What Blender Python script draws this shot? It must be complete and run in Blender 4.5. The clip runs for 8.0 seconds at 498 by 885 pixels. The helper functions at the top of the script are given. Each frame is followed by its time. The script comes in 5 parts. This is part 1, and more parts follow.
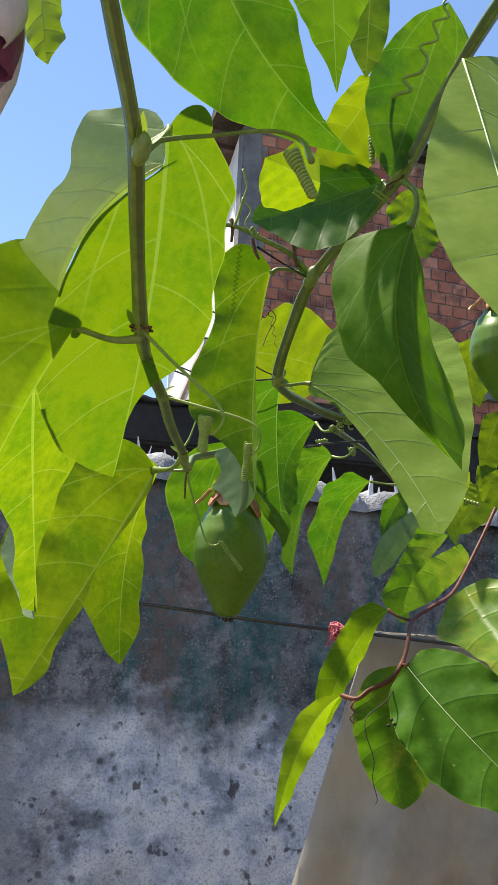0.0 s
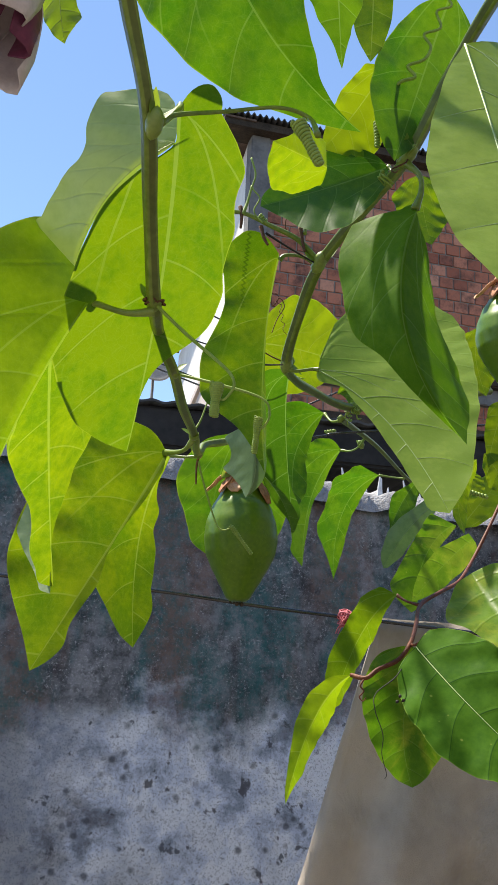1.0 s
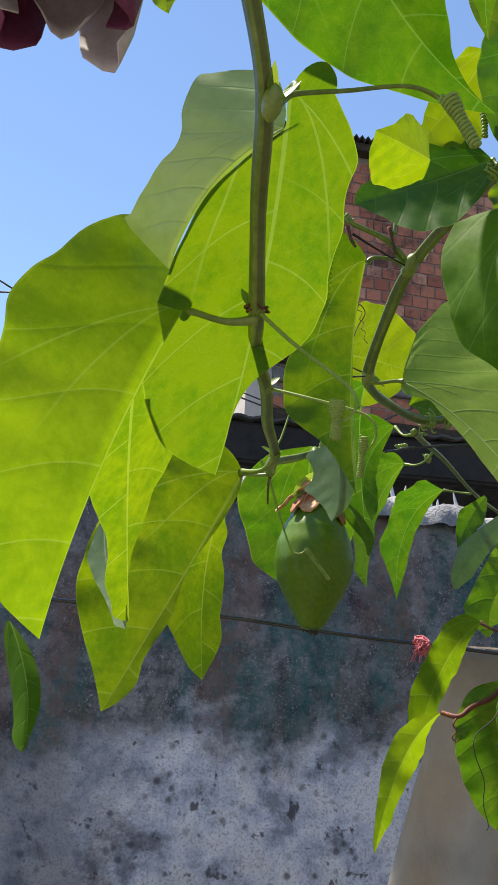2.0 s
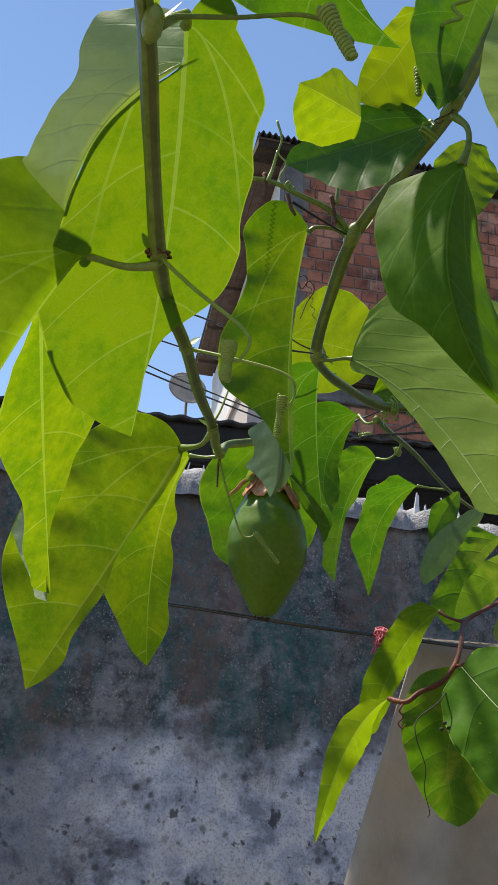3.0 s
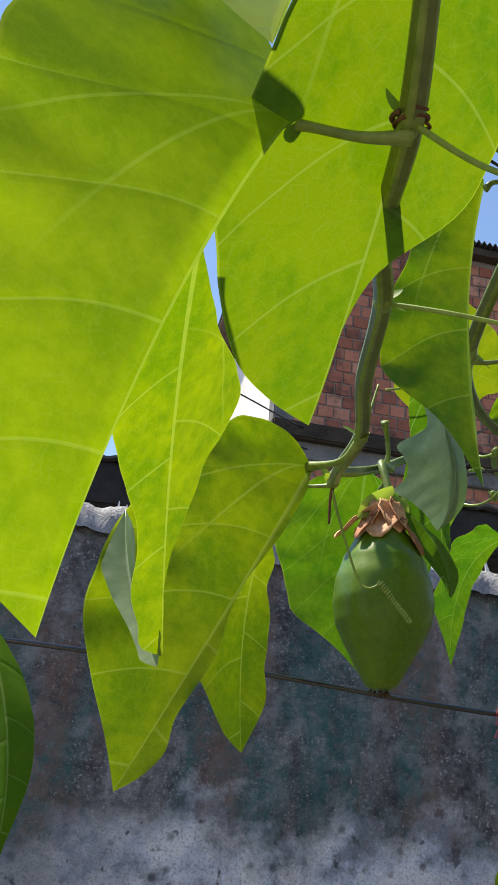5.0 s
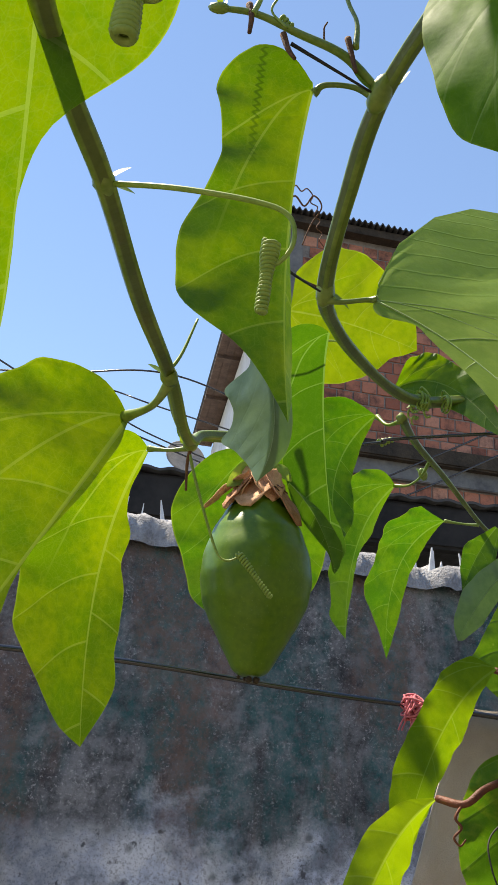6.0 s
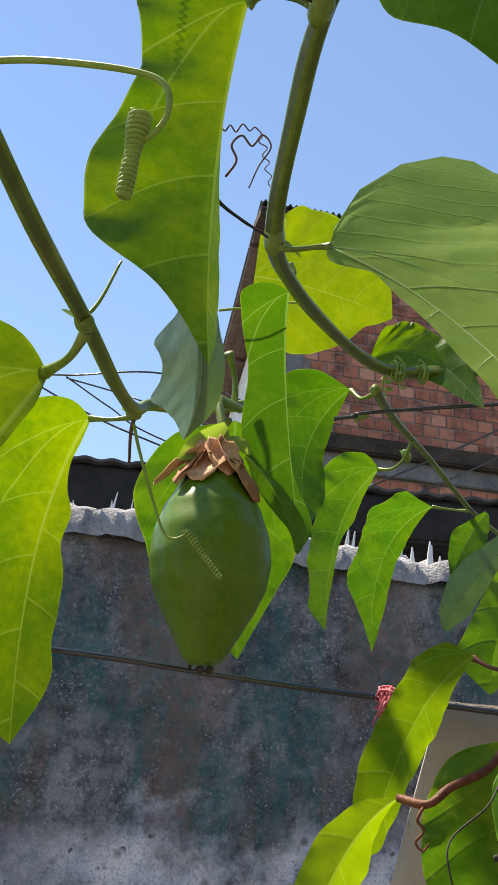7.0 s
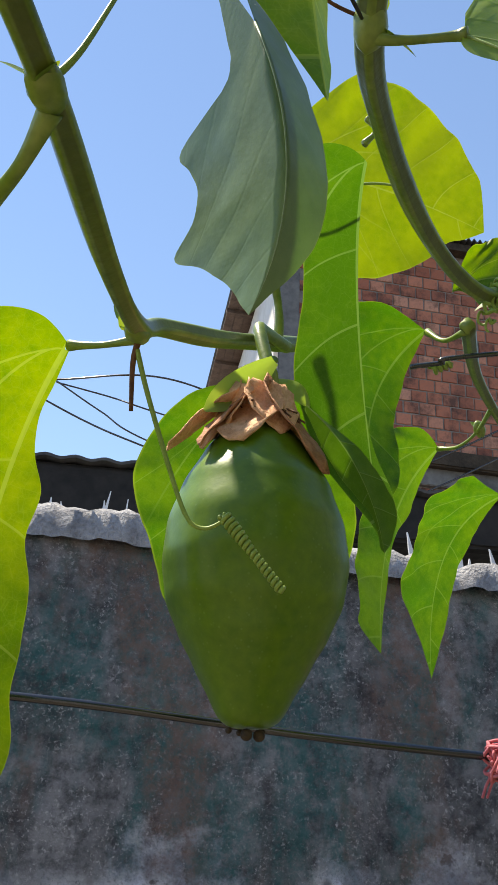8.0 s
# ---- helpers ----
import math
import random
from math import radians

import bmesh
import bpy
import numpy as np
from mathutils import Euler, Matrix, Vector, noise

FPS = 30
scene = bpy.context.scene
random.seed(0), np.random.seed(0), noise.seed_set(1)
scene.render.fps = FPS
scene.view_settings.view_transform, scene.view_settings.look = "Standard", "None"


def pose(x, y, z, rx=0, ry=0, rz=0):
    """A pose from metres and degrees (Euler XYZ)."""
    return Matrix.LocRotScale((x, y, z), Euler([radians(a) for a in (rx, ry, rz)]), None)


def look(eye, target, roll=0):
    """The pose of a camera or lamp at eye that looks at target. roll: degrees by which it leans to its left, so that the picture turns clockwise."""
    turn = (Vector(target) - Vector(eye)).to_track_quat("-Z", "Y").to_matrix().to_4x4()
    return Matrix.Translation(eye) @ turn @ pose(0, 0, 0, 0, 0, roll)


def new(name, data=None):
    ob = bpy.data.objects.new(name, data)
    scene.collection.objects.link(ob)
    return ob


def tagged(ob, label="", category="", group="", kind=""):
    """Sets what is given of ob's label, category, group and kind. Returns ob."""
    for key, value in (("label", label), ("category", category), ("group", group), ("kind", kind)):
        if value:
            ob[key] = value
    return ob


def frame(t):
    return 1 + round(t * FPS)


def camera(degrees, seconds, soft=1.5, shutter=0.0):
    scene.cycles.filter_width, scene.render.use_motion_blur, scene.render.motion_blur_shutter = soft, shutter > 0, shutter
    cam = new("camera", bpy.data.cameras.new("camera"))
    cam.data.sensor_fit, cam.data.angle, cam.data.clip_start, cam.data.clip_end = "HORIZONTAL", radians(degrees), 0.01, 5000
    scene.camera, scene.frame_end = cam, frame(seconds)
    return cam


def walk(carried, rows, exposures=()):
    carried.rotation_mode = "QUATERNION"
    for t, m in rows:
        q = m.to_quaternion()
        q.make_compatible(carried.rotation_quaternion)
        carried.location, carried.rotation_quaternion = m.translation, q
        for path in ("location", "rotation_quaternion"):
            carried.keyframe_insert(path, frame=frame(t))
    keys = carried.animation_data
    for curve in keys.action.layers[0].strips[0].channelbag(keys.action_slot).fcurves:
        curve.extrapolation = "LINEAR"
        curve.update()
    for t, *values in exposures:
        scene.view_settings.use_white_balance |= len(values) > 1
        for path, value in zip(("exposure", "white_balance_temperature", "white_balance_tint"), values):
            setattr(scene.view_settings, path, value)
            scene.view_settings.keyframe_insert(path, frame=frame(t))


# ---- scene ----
cam = camera(28.6, 8.0, soft=1.0)
PATH = [
    (0, (0.039, -0.008, 1.528), (-0.018, 1.921, 2.051), 2.6),
    (0.5, (0.044, -0.009, 1.52), (-0.023, 1.917, 2.055), 2.5),
    (1, (0.04, -0.018, 1.502), (-0.037, 1.905, 2.044), 2.5),
    (1.5, (0.012, 0.009, 1.508), (-0.111, 1.928, 2.057), 2.7),
    (1.7, (-0.006, 0.02, 1.525), (-0.136, 1.938, 2.075), 2.7),
    (2.8, (0.022, 0.068, 1.515), (-0.122, 1.977, 2.094), 3.2),
    (3, (0.044, 0.068, 1.503), (-0.104, 1.974, 2.09), 3.2),
    (3.5, (0.048, 0.086, 1.497), (-0.082, 1.979, 2.128), 2.8),
    (4, (0.001, 0.138, 1.506), (-0.117, 2.028, 2.148), 3.1),
    (4.5, (-0.049, 0.186, 1.52), (-0.165, 2.054, 2.225), 3.8),
    (4.7, (-0.063, 0.212, 1.524), (-0.183, 2.08, 2.229), 4.2),
    (5.8, (0.005, 0.295, 1.519), (-0.147, 2.15, 2.25), 3.7),
    (6, (0.039, 0.318, 1.523), (-0.113, 2.174, 2.253), 3.4),
    (6.5, (0.077, 0.305, 1.518), (-0.088, 2.16, 2.246), 3.1),
    (7, (0.069, 0.377, 1.525), (-0.1, 2.23, 2.26), 3.0),
    (7.5, (0.033, 0.536, 1.568), (-0.124, 2.388, 2.305), 2.2),
    (8, (0.024, 0.572, 1.574), (-0.129, 2.421, 2.322), 2.2),
]
walk(cam, [(t, look(eye, target, roll)) for t, eye, target, roll in PATH], [(0.0, 0.97, 6550, 11), (1.5, 0.93, 6550, 11), (2.8, 0.64, 6550, 11), (3.0, 0.59, 6550, 11), (3.5, 0.78, 6550, 11), (4.5, 0.77, 6550, 11), (5.8, 0.97, 7000, 11), (6.5, 0.97, 7000, 11), (8.0, 0.96, 7000, 11)])

# ---- light ----
SUN_EL, SUN_AZ = 65.0, -62.0          # degrees; azimuth from +y towards +x
world = bpy.data.worlds.new("sky")
scene.world = world
world.use_nodes = True
wt = world.node_tree
sky = wt.nodes.new("ShaderNodeTexSky")
sky.sky_type, sky.sun_disc = "NISHITA", False
sky.sun_elevation, sky.sun_rotation = radians(SUN_EL), radians(SUN_AZ)
sky.air_density, sky.dust_density, sky.ozone_density = 1.0, 0.0, 2.6
wt.nodes["Background"].inputs["Strength"].default_value = 0.12
wt.links.new(sky.outputs[0], wt.nodes["Background"].inputs["Color"])
sun = new("sun", bpy.data.lights.new("sun", "SUN"))
sun.data.energy, sun.data.angle, sun.data.color = 5.0, radians(2.5), (1.0, 0.92, 0.78)
_e, _a = radians(SUN_EL), radians(SUN_AZ)
sun.matrix_world = look((math.sin(_a) * math.cos(_e) * 20, math.cos(_a) * math.cos(_e) * 20, math.sin(_e) * 20), (0, 0, 0))


# ---- materials ----
class Mat:
    """A small builder of node materials."""

    def __init__(self, name, rough=0.6, spec=0.5, metal=0.0):
        self.m = bpy.data.materials.new(name)
        self.m.use_nodes = True
        self.t = self.m.node_tree
        self.p = self.t.nodes["Principled BSDF"]
        self.out = self.t.nodes["Material Output"]
        self.set("Roughness", rough), self.set("Specular IOR Level", spec), self.set("Metallic", metal)
        self.co = self.node("ShaderNodeTexCoord").outputs["Object"]

    def node(self, kind, **ins):
        n = self.t.nodes.new(kind)
        for k, v in ins.items():
            self.feed(n.inputs[k.replace("_", " ")], v)
        return n

    def feed(self, socket, v):
        if isinstance(v, bpy.types.NodeSocket):
            self.t.links.new(v, socket)
        else:
            socket.default_value = (*v, 1.0) if isinstance(v, tuple) and len(v) == 3 and socket.type == "RGBA" else v

    def set(self, name, v):
        self.feed(self.p.inputs[name], v)

    def at(self, sx=1.0, sy=1.0, sz=1.0):
        return self.node("ShaderNodeMapping", Vector=self.co, Scale=(sx, sy, sz)).outputs[0]

    def noise(self, scale, detail=4.0, rough=0.55, vec=None, dist=0.0):
        return self.node("ShaderNodeTexNoise", Vector=vec or self.co, Scale=scale, Detail=detail, Roughness=rough, Distortion=dist).outputs["Fac"]

    def cells(self, scale, feature="F1", vec=None):
        n = self.t.nodes.new("ShaderNodeTexVoronoi")
        n.feature = feature
        self.feed(n.inputs["Vector"], vec or self.co)
        self.feed(n.inputs["Scale"], scale)
        return n.outputs["Distance"]

    def ramp(self, fac, *stops):
        n = self.t.nodes.new("ShaderNodeValToRGB")
        el = n.color_ramp.elements
        while len(el) < len(stops):
            el.new(0.5)
        for e, (pos, c) in zip(el, stops):
            e.position = pos
            e.color = (*c, 1.0) if isinstance(c, tuple) else (c, c, c, 1.0)
        self.feed(n.inputs[0], fac)
        return n.outputs[0]

    def mix(self, fac, a, b, how="MIX"):
        n = self.t.nodes.new("ShaderNodeMix")
        n.data_type, n.blend_type = "RGBA", how
        self.feed(n.inputs[0], fac), self.feed(n.inputs[6], a), self.feed(n.inputs[7], b)
        return n.outputs[2]

    def math(self, op, a, b=0.0):
        n = self.t.nodes.new("ShaderNodeMath")
        n.operation = op
        self.feed(n.inputs[0], a), self.feed(n.inputs[1], b)
        return n.outputs[0]

    def height(self):
        n = self.t.nodes.new("ShaderNodeSeparateXYZ")
        self.feed(n.inputs[0], self.co)
        return n.outputs[2]

    def rand(self):
        return self.node("ShaderNodeObjectInfo").outputs["Random"]

    def bump(self, h, strength=0.3, dist=0.002):
        n = self.node("ShaderNodeBump", Height=h, Strength=strength, Distance=dist)
        self.set("Normal", n.outputs[0])
        return n.outputs[0]


def leaf_material(name, low, high, through_low, through_high, share=0.5, rough=0.36, blotch=None, spots=0.0, ribs=0.36, spec=0.30, relief=0.35, palm=1.0, rib_tone=(0.24, 0.33, 0.10), dark_track=False):
    k = Mat(name, rough, spec)
    big, fine = k.noise(28, 3), k.noise(170, 5, 0.6)
    tone = k.math("ADD", k.math("MULTIPLY", big, 0.6), k.math("MULTIPLY", fine, 0.4))
    tone = k.math("ADD", tone, k.math("MULTIPLY", k.math("SUBTRACT", k.rand(), 0.5), 0.16))
    face, glow = k.ramp(tone, (0.39, low), (0.61, high)), k.ramp(tone, (0.39, through_low), (0.61, through_high))
    # side veins and the net between them, in the blade's own axes (along and across the midrib)
    uvn = k.node("ShaderNodeUVMap")
    uvn.uv_map = "blade"
    sp = k.node("ShaderNodeSeparateXYZ", Vector=uvn.outputs[0])
    across = k.math("ABSOLUTE", sp.outputs[1])
    s = k.math("SUBTRACT", k.math("SUBTRACT", sp.outputs[0], k.math("MULTIPLY", across, 0.55)), k.math("MULTIPLY", k.math("MULTIPLY", across, across), 0.45))
    s = k.math("ADD", s, k.math("MULTIPLY", k.math("SINE", k.math("MULTIPLY", across, 16.0)), 0.012))
    s = k.math("ADD", k.math("DIVIDE", s, 0.215), k.math("MULTIPLY", k.math("GREATER_THAN", sp.outputs[1], 0.0), 0.4))
    off = k.math("ABSOLUTE", k.math("SUBTRACT", k.math("FRACT", k.math("ADD", s, 50.1)), 0.5))
    thin = k.math("SUBTRACT", 0.015, k.math("MULTIPLY", across, 0.016))
    # a pair of long veins that leave the foot on each side
    ahead = k.math("MAXIMUM", sp.outputs[0], 0.0001)
    long_a = k.math("ABSOLUTE", k.math("SUBTRACT", across, k.math("MULTIPLY", k.math("POWER", ahead, 0.55), 0.27)))
    long_b = k.math("ABSOLUTE", k.math("SUBTRACT", across, k.math("MULTIPLY", k.math("POWER", ahead, 0.75), 0.62)))
    fade = k.ramp(ahead, (0.30, 1.0), (0.62, 0.0))
    longs = k.math("MULTIPLY", k.math("LESS_THAN", k.math("MINIMUM", long_a, long_b), 0.0034), k.math("MULTIPLY", fade, palm))
    vein = k.math("MAXIMUM", k.math("MULTIPLY", k.math("LESS_THAN", off, thin), k.ramp(ahead, (0.16, 1.0 - palm), (0.34, 0.9))), longs)
    soft = k.ramp(off, (0.0, 1.0), (0.07, 0.0))
    net = k.cells(34, "DISTANCE_TO_EDGE", uvn.outputs[0])
    fine_net = k.cells(110, "DISTANCE_TO_EDGE", uvn.outputs[0])
    line = k.math("ADD", k.math("MULTIPLY", k.ramp(net, (0.0, 1.0), (0.035, 0.0)), 0.10), k.math("MULTIPLY", k.ramp(fine_net, (0.0, 1.0), (0.08, 0.0)), 0.08))
    line = k.math("MAXIMUM", line, k.math("MULTIPLY", vein, ribs))
    middle = k.math("LESS_THAN", across, k.math("SUBTRACT", 0.0068, k.math("MULTIPLY", sp.outputs[0], 0.0055)))
    line = k.math("MAXIMUM", line, k.math("MULTIPLY", middle, ribs * 1.2))
    face = k.mix(line, face, rib_tone)
    glow = k.mix(line, glow, rib_tone if rib_tone[1] < 0.1 else tuple(min(1.0, c * 1.25 + 0.06) for c in through_high))
    # thin pale margin
    rimn = k.node("ShaderNodeUVMap")
    rimn.uv_map = "margin"
    rim = k.math("MULTIPLY", k.ramp(k.node("ShaderNodeSeparateXYZ", Vector=rimn.outputs[0]).outputs[0], (0.980, 0.0), (0.992, 1.0)), 0.35)
    face, glow = k.mix(rim, face, (0.26, 0.36, 0.06)), k.mix(rim, glow, (0.45, 0.55, 0.04))
    if blotch:
        patch = k.ramp(k.noise(22, 6, 0.7, dist=0.6), (0.48, 0.0), (0.70, 0.75))
        face, glow = k.mix(patch, face, blotch), k.mix(patch, glow, tuple(min(1.0, 1.5 * c) for c in blotch))
    if spots:
        dot = k.math("MULTIPLY", k.ramp(k.cells(75), (0.05, 1.0), (0.11, 0.0)), spots)
        face, glow = k.mix(dot, face, (0.42, 0.48, 0.10)), k.mix(dot, glow, (0.6, 0.66, 0.12))
    if dark_track:
        # a dark zigzag track, beside the midrib near the stalk
        u, v = sp.outputs[0], sp.outputs[1]
        zig = k.math("MULTIPLY", k.math("SINE", k.math("ADD", k.math("MULTIPLY", u, 270.0), k.math("MULTIPLY", k.noise(9.0, 2, 0.5, uvn.outputs[0]), 14.0))), 0.0065)
        path = k.math("SUBTRACT", k.math("ADD", k.math("ADD", v, 0.150), k.math("MULTIPLY", u, -0.09)), zig)
        track = k.math("MULTIPLY", k.ramp(k.math("ABSOLUTE", path), (0.003, 1.0), (0.007, 0.0)), k.math("LESS_THAN", k.math("ABSOLUTE", k.math("SUBTRACT", u, 0.10)), 0.19))
        track = k.math("MULTIPLY", track, k.ramp(u, (0.06, 0.75), (0.30, 0.30)))
        face, glow = k.mix(track, face, (0.03, 0.06, 0.008)), k.mix(track, glow, (0.03, 0.09, 0.0))
    k.set("Base Color", face)
    rel = k.math("ADD", k.math("MULTIPLY", k.noise(70, 4, 0.6), 0.8), k.math("MULTIPLY", fine, 0.3))
    rel = k.math("SUBTRACT", rel, k.math("MULTIPLY", soft, relief))
    nrm = k.bump(rel, 0.30, 0.0009)
    k.set("Roughness", k.ramp(k.noise(60, 3), (0.3, rough - 0.06), (0.75, rough + 0.14)))
    tr = k.node("ShaderNodeBsdfTranslucent", Color=glow, Normal=nrm)
    mx = k.t.nodes.new("ShaderNodeMixShader")
    k.feed(mx.inputs[0], share)
    k.t.links.new(k.p.outputs[0], mx.inputs[1])
    k.t.links.new(tr.outputs[0], mx.inputs[2])
    k.t.links.new(mx.outputs[0], k.out.inputs[0])
    return k.m


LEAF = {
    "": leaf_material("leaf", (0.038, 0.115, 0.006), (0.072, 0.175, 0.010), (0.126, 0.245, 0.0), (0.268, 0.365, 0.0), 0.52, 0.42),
    # shaded copy of the leaf: less light let through, shade set by colour
    "dark": leaf_material("leaf_shaded", (0.076, 0.176, 0.010), (0.132, 0.256, 0.018), (0.10, 0.25, 0.001), (0.16, 0.32, 0.002), 0.42, 0.55, ribs=0.50, relief=0.4, spec=0.08),
    # sunlit copy of the leaf, brightened in the base colour
    "sunny": leaf_material("leaf_sunlit", (0.115, 0.230, 0.009), (0.175, 0.300, 0.016), (0.155, 0.25, 0.0), (0.245, 0.325, 0.001), 0.50, 0.42),
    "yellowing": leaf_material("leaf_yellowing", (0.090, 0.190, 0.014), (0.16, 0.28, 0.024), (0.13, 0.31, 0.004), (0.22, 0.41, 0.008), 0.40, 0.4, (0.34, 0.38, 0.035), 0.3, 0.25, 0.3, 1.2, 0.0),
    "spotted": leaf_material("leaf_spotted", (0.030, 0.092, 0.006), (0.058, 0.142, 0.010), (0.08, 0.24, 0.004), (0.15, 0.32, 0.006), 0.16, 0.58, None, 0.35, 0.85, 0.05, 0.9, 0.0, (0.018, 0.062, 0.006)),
    # base colour raised to carry the sheen of the large leaves
    "pale": leaf_material("leaf_pale_sheen", (0.215, 0.330, 0.034), (0.305, 0.425, 0.060), (0.24, 0.40, 0.006), (0.33, 0.49, 0.012), 0.42, 0.42, ribs=0.50, spec=0.35, relief=0.5),
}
# the folded lobe's glare is painted in as this pale green
LEAF["soft"] = leaf_material("leaf_painted_sheen", (0.33, 0.43, 0.13), (0.43, 0.53, 0.19), (0.24, 0.37, 0.02), (0.33, 0.47, 0.04), 0.25, 0.36, ribs=0.25, spec=0.6, relief=0.35)
# darker copy for the long leaf; its lack of sun is painted
LEAF["deep"] = leaf_material("leaf_deep_shade", (0.055, 0.140, 0.012), (0.098, 0.205, 0.022), (0.065, 0.19, 0.001), (0.11, 0.25, 0.002), 0.36, 0.42, ribs=0.60, relief=0.5, spec=0.25)
# half-shaded copy of the leaf, dimmed through its colours
LEAF["shady"] = leaf_material("leaf_half_shade", (0.045, 0.120, 0.008), (0.080, 0.180, 0.012), (0.06, 0.20, 0.0), (0.14, 0.29, 0.001), 0.40, 0.42)
# reflected sky is mixed into this grey-blue green
LEAF["glossy"] = leaf_material("leaf_sky_sheen", (0.110, 0.180, 0.080), (0.165, 0.250, 0.118), (0.08, 0.20, 0.03), (0.12, 0.26, 0.04), 0.16, 0.38, ribs=0.08, spec=0.36, relief=0.08)
# brightest copy: light from behind is added through the colours
LEAF["backlit"] = leaf_material("leaf_backlit", (0.115, 0.230, 0.009), (0.175, 0.300, 0.016), (0.180, 0.315, 0.0), (0.280, 0.41, 0.001), 0.58, 0.42)
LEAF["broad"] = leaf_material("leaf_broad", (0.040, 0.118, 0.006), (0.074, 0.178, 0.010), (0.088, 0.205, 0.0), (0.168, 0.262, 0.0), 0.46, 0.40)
LEAF["streaked"] = leaf_material("leaf_streaked", (0.042, 0.122, 0.006), (0.078, 0.185, 0.010), (0.108, 0.225, 0.0), (0.230, 0.325, 0.0), 0.46, 0.42, dark_track=True)
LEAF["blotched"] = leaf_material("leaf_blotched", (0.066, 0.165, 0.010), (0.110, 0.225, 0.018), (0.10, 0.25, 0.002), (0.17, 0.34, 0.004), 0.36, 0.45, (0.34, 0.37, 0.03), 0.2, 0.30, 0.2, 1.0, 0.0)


def plain_noise(name, a, b, scale, rough=0.6, bump=0.0, spec=0.4, fine=6.0, dist=0.002):
    k = Mat(name, rough, spec)
    n = k.noise(scale, 5, 0.6)
    m = k.noise(scale * fine, 4, 0.6)
    k.set("Base Color", k.ramp(k.math("ADD", k.math("MULTIPLY", n, 0.65), k.math("MULTIPLY", m, 0.35)), (0.34, a), (0.66, b)))
    if bump:
        k.bump(m, bump, dist)
    return k.m


VEIN_DULL = plain_noise("midrib_dull", (0.16, 0.24, 0.125), (0.22, 0.31, 0.17), 120, 0.5)
VEIN_PALE = plain_noise("midrib_pale", (0.34, 0.46, 0.15), (0.46, 0.58, 0.23), 120, 0.5)


def stem_bark():
    k = Mat("stem_green", 0.36, 0.5)
    tone = k.math("ADD", k.math("MULTIPLY", k.noise(38, 4), 0.6), k.math("MULTIPLY", k.noise(260, 4), 0.4))
    col = k.ramp(tone, (0.36, (0.105, 0.165, 0.018)), (0.64, (0.250, 0.320, 0.058)))
    un = k.node("ShaderNodeUVMap")
    un.uv_map = "round"
    groove = k.math("COSINE", k.math("MULTIPLY", k.node("ShaderNodeSeparateXYZ", Vector=un.outputs[0]).outputs[0], 8 * math.pi))
    col = k.mix(k.ramp(groove, (0.0, 0.60), (0.45, 0.0)), col, (0.060, 0.062, 0.014))
    blush = k.ramp(k.noise(24, 4, 0.65), (0.56, 0.0), (0.74, 0.25))
    k.set("Base Color", k.mix(blush, col, (0.14, 0.075, 0.025)))
    k.bump(k.noise(420, 3), 0.3, 0.0006)
    return k.m


STEM = stem_bark()
TENDRIL = plain_noise("tendril_green", (0.18, 0.27, 0.035), (0.30, 0.39, 0.075), 120, 0.5)
DRY = plain_noise("dried_brown", (0.07, 0.028, 0.014), (0.20, 0.09, 0.04), 140, 0.8, 0.4)
SEPAL = plain_noise("dried_sepal", (0.58, 0.27, 0.12), (0.88, 0.53, 0.32), 150, 0.8, 0.5)
SEPAL_DARK = plain_noise("dried_sepal_darker", (0.30, 0.115, 0.05), (0.56, 0.27, 0.14), 150, 0.8, 0.5)
SCAR = plain_noise("blossom_scar", (0.020, 0.012, 0.007), (0.07, 0.045, 0.02), 300, 0.7, 0.3)
RED = plain_noise("red_stem", (0.085, 0.024, 0.012), (0.190, 0.060, 0.026), 90, 0.55, 0.3, 0.3)
BLACK = plain_noise("blackened_thread", (0.012, 0.010, 0.009), (0.04, 0.03, 0.025), 200, 0.7)
TUBE = {"": STEM, "dry": DRY, "red": RED, "black": BLACK}


def fruit_skin():
    k = Mat("fruit_skin", 0.36, 0.40)
    tone = k.math("ADD", k.math("MULTIPLY", k.noise(30, 3), 0.55), k.math("MULTIPLY", k.noise(240, 4), 0.45))
    col = k.ramp(tone, (0.34, (0.068, 0.146, 0.002)), (0.68, (0.128, 0.218, 0.005)))
    pale = k.math("MULTIPLY", k.ramp(k.cells(330), (0.08, 1.0), (0.2, 0.0)), 0.16)
    col = k.mix(pale, col, (0.26, 0.38, 0.14))
    bloom = k.ramp(k.noise(16, 4, 0.65), (0.42, 0.0), (0.72, 0.14))
    k.set("Base Color", k.mix(bloom, col, (0.13, 0.23, 0.05)))
    k.set("Roughness", k.ramp(k.noise(35, 4), (0.3, 0.30), (0.75, 0.42)))
    k.set("Subsurface Weight", 0.06)
    k.set("Subsurface Radius", (0.004, 0.008, 0.002))
    k.set("Subsurface Scale", 0.6)
    k.bump(k.noise(420, 3), 0.12, 0.0006)
    return k.m


SKIN = fruit_skin()


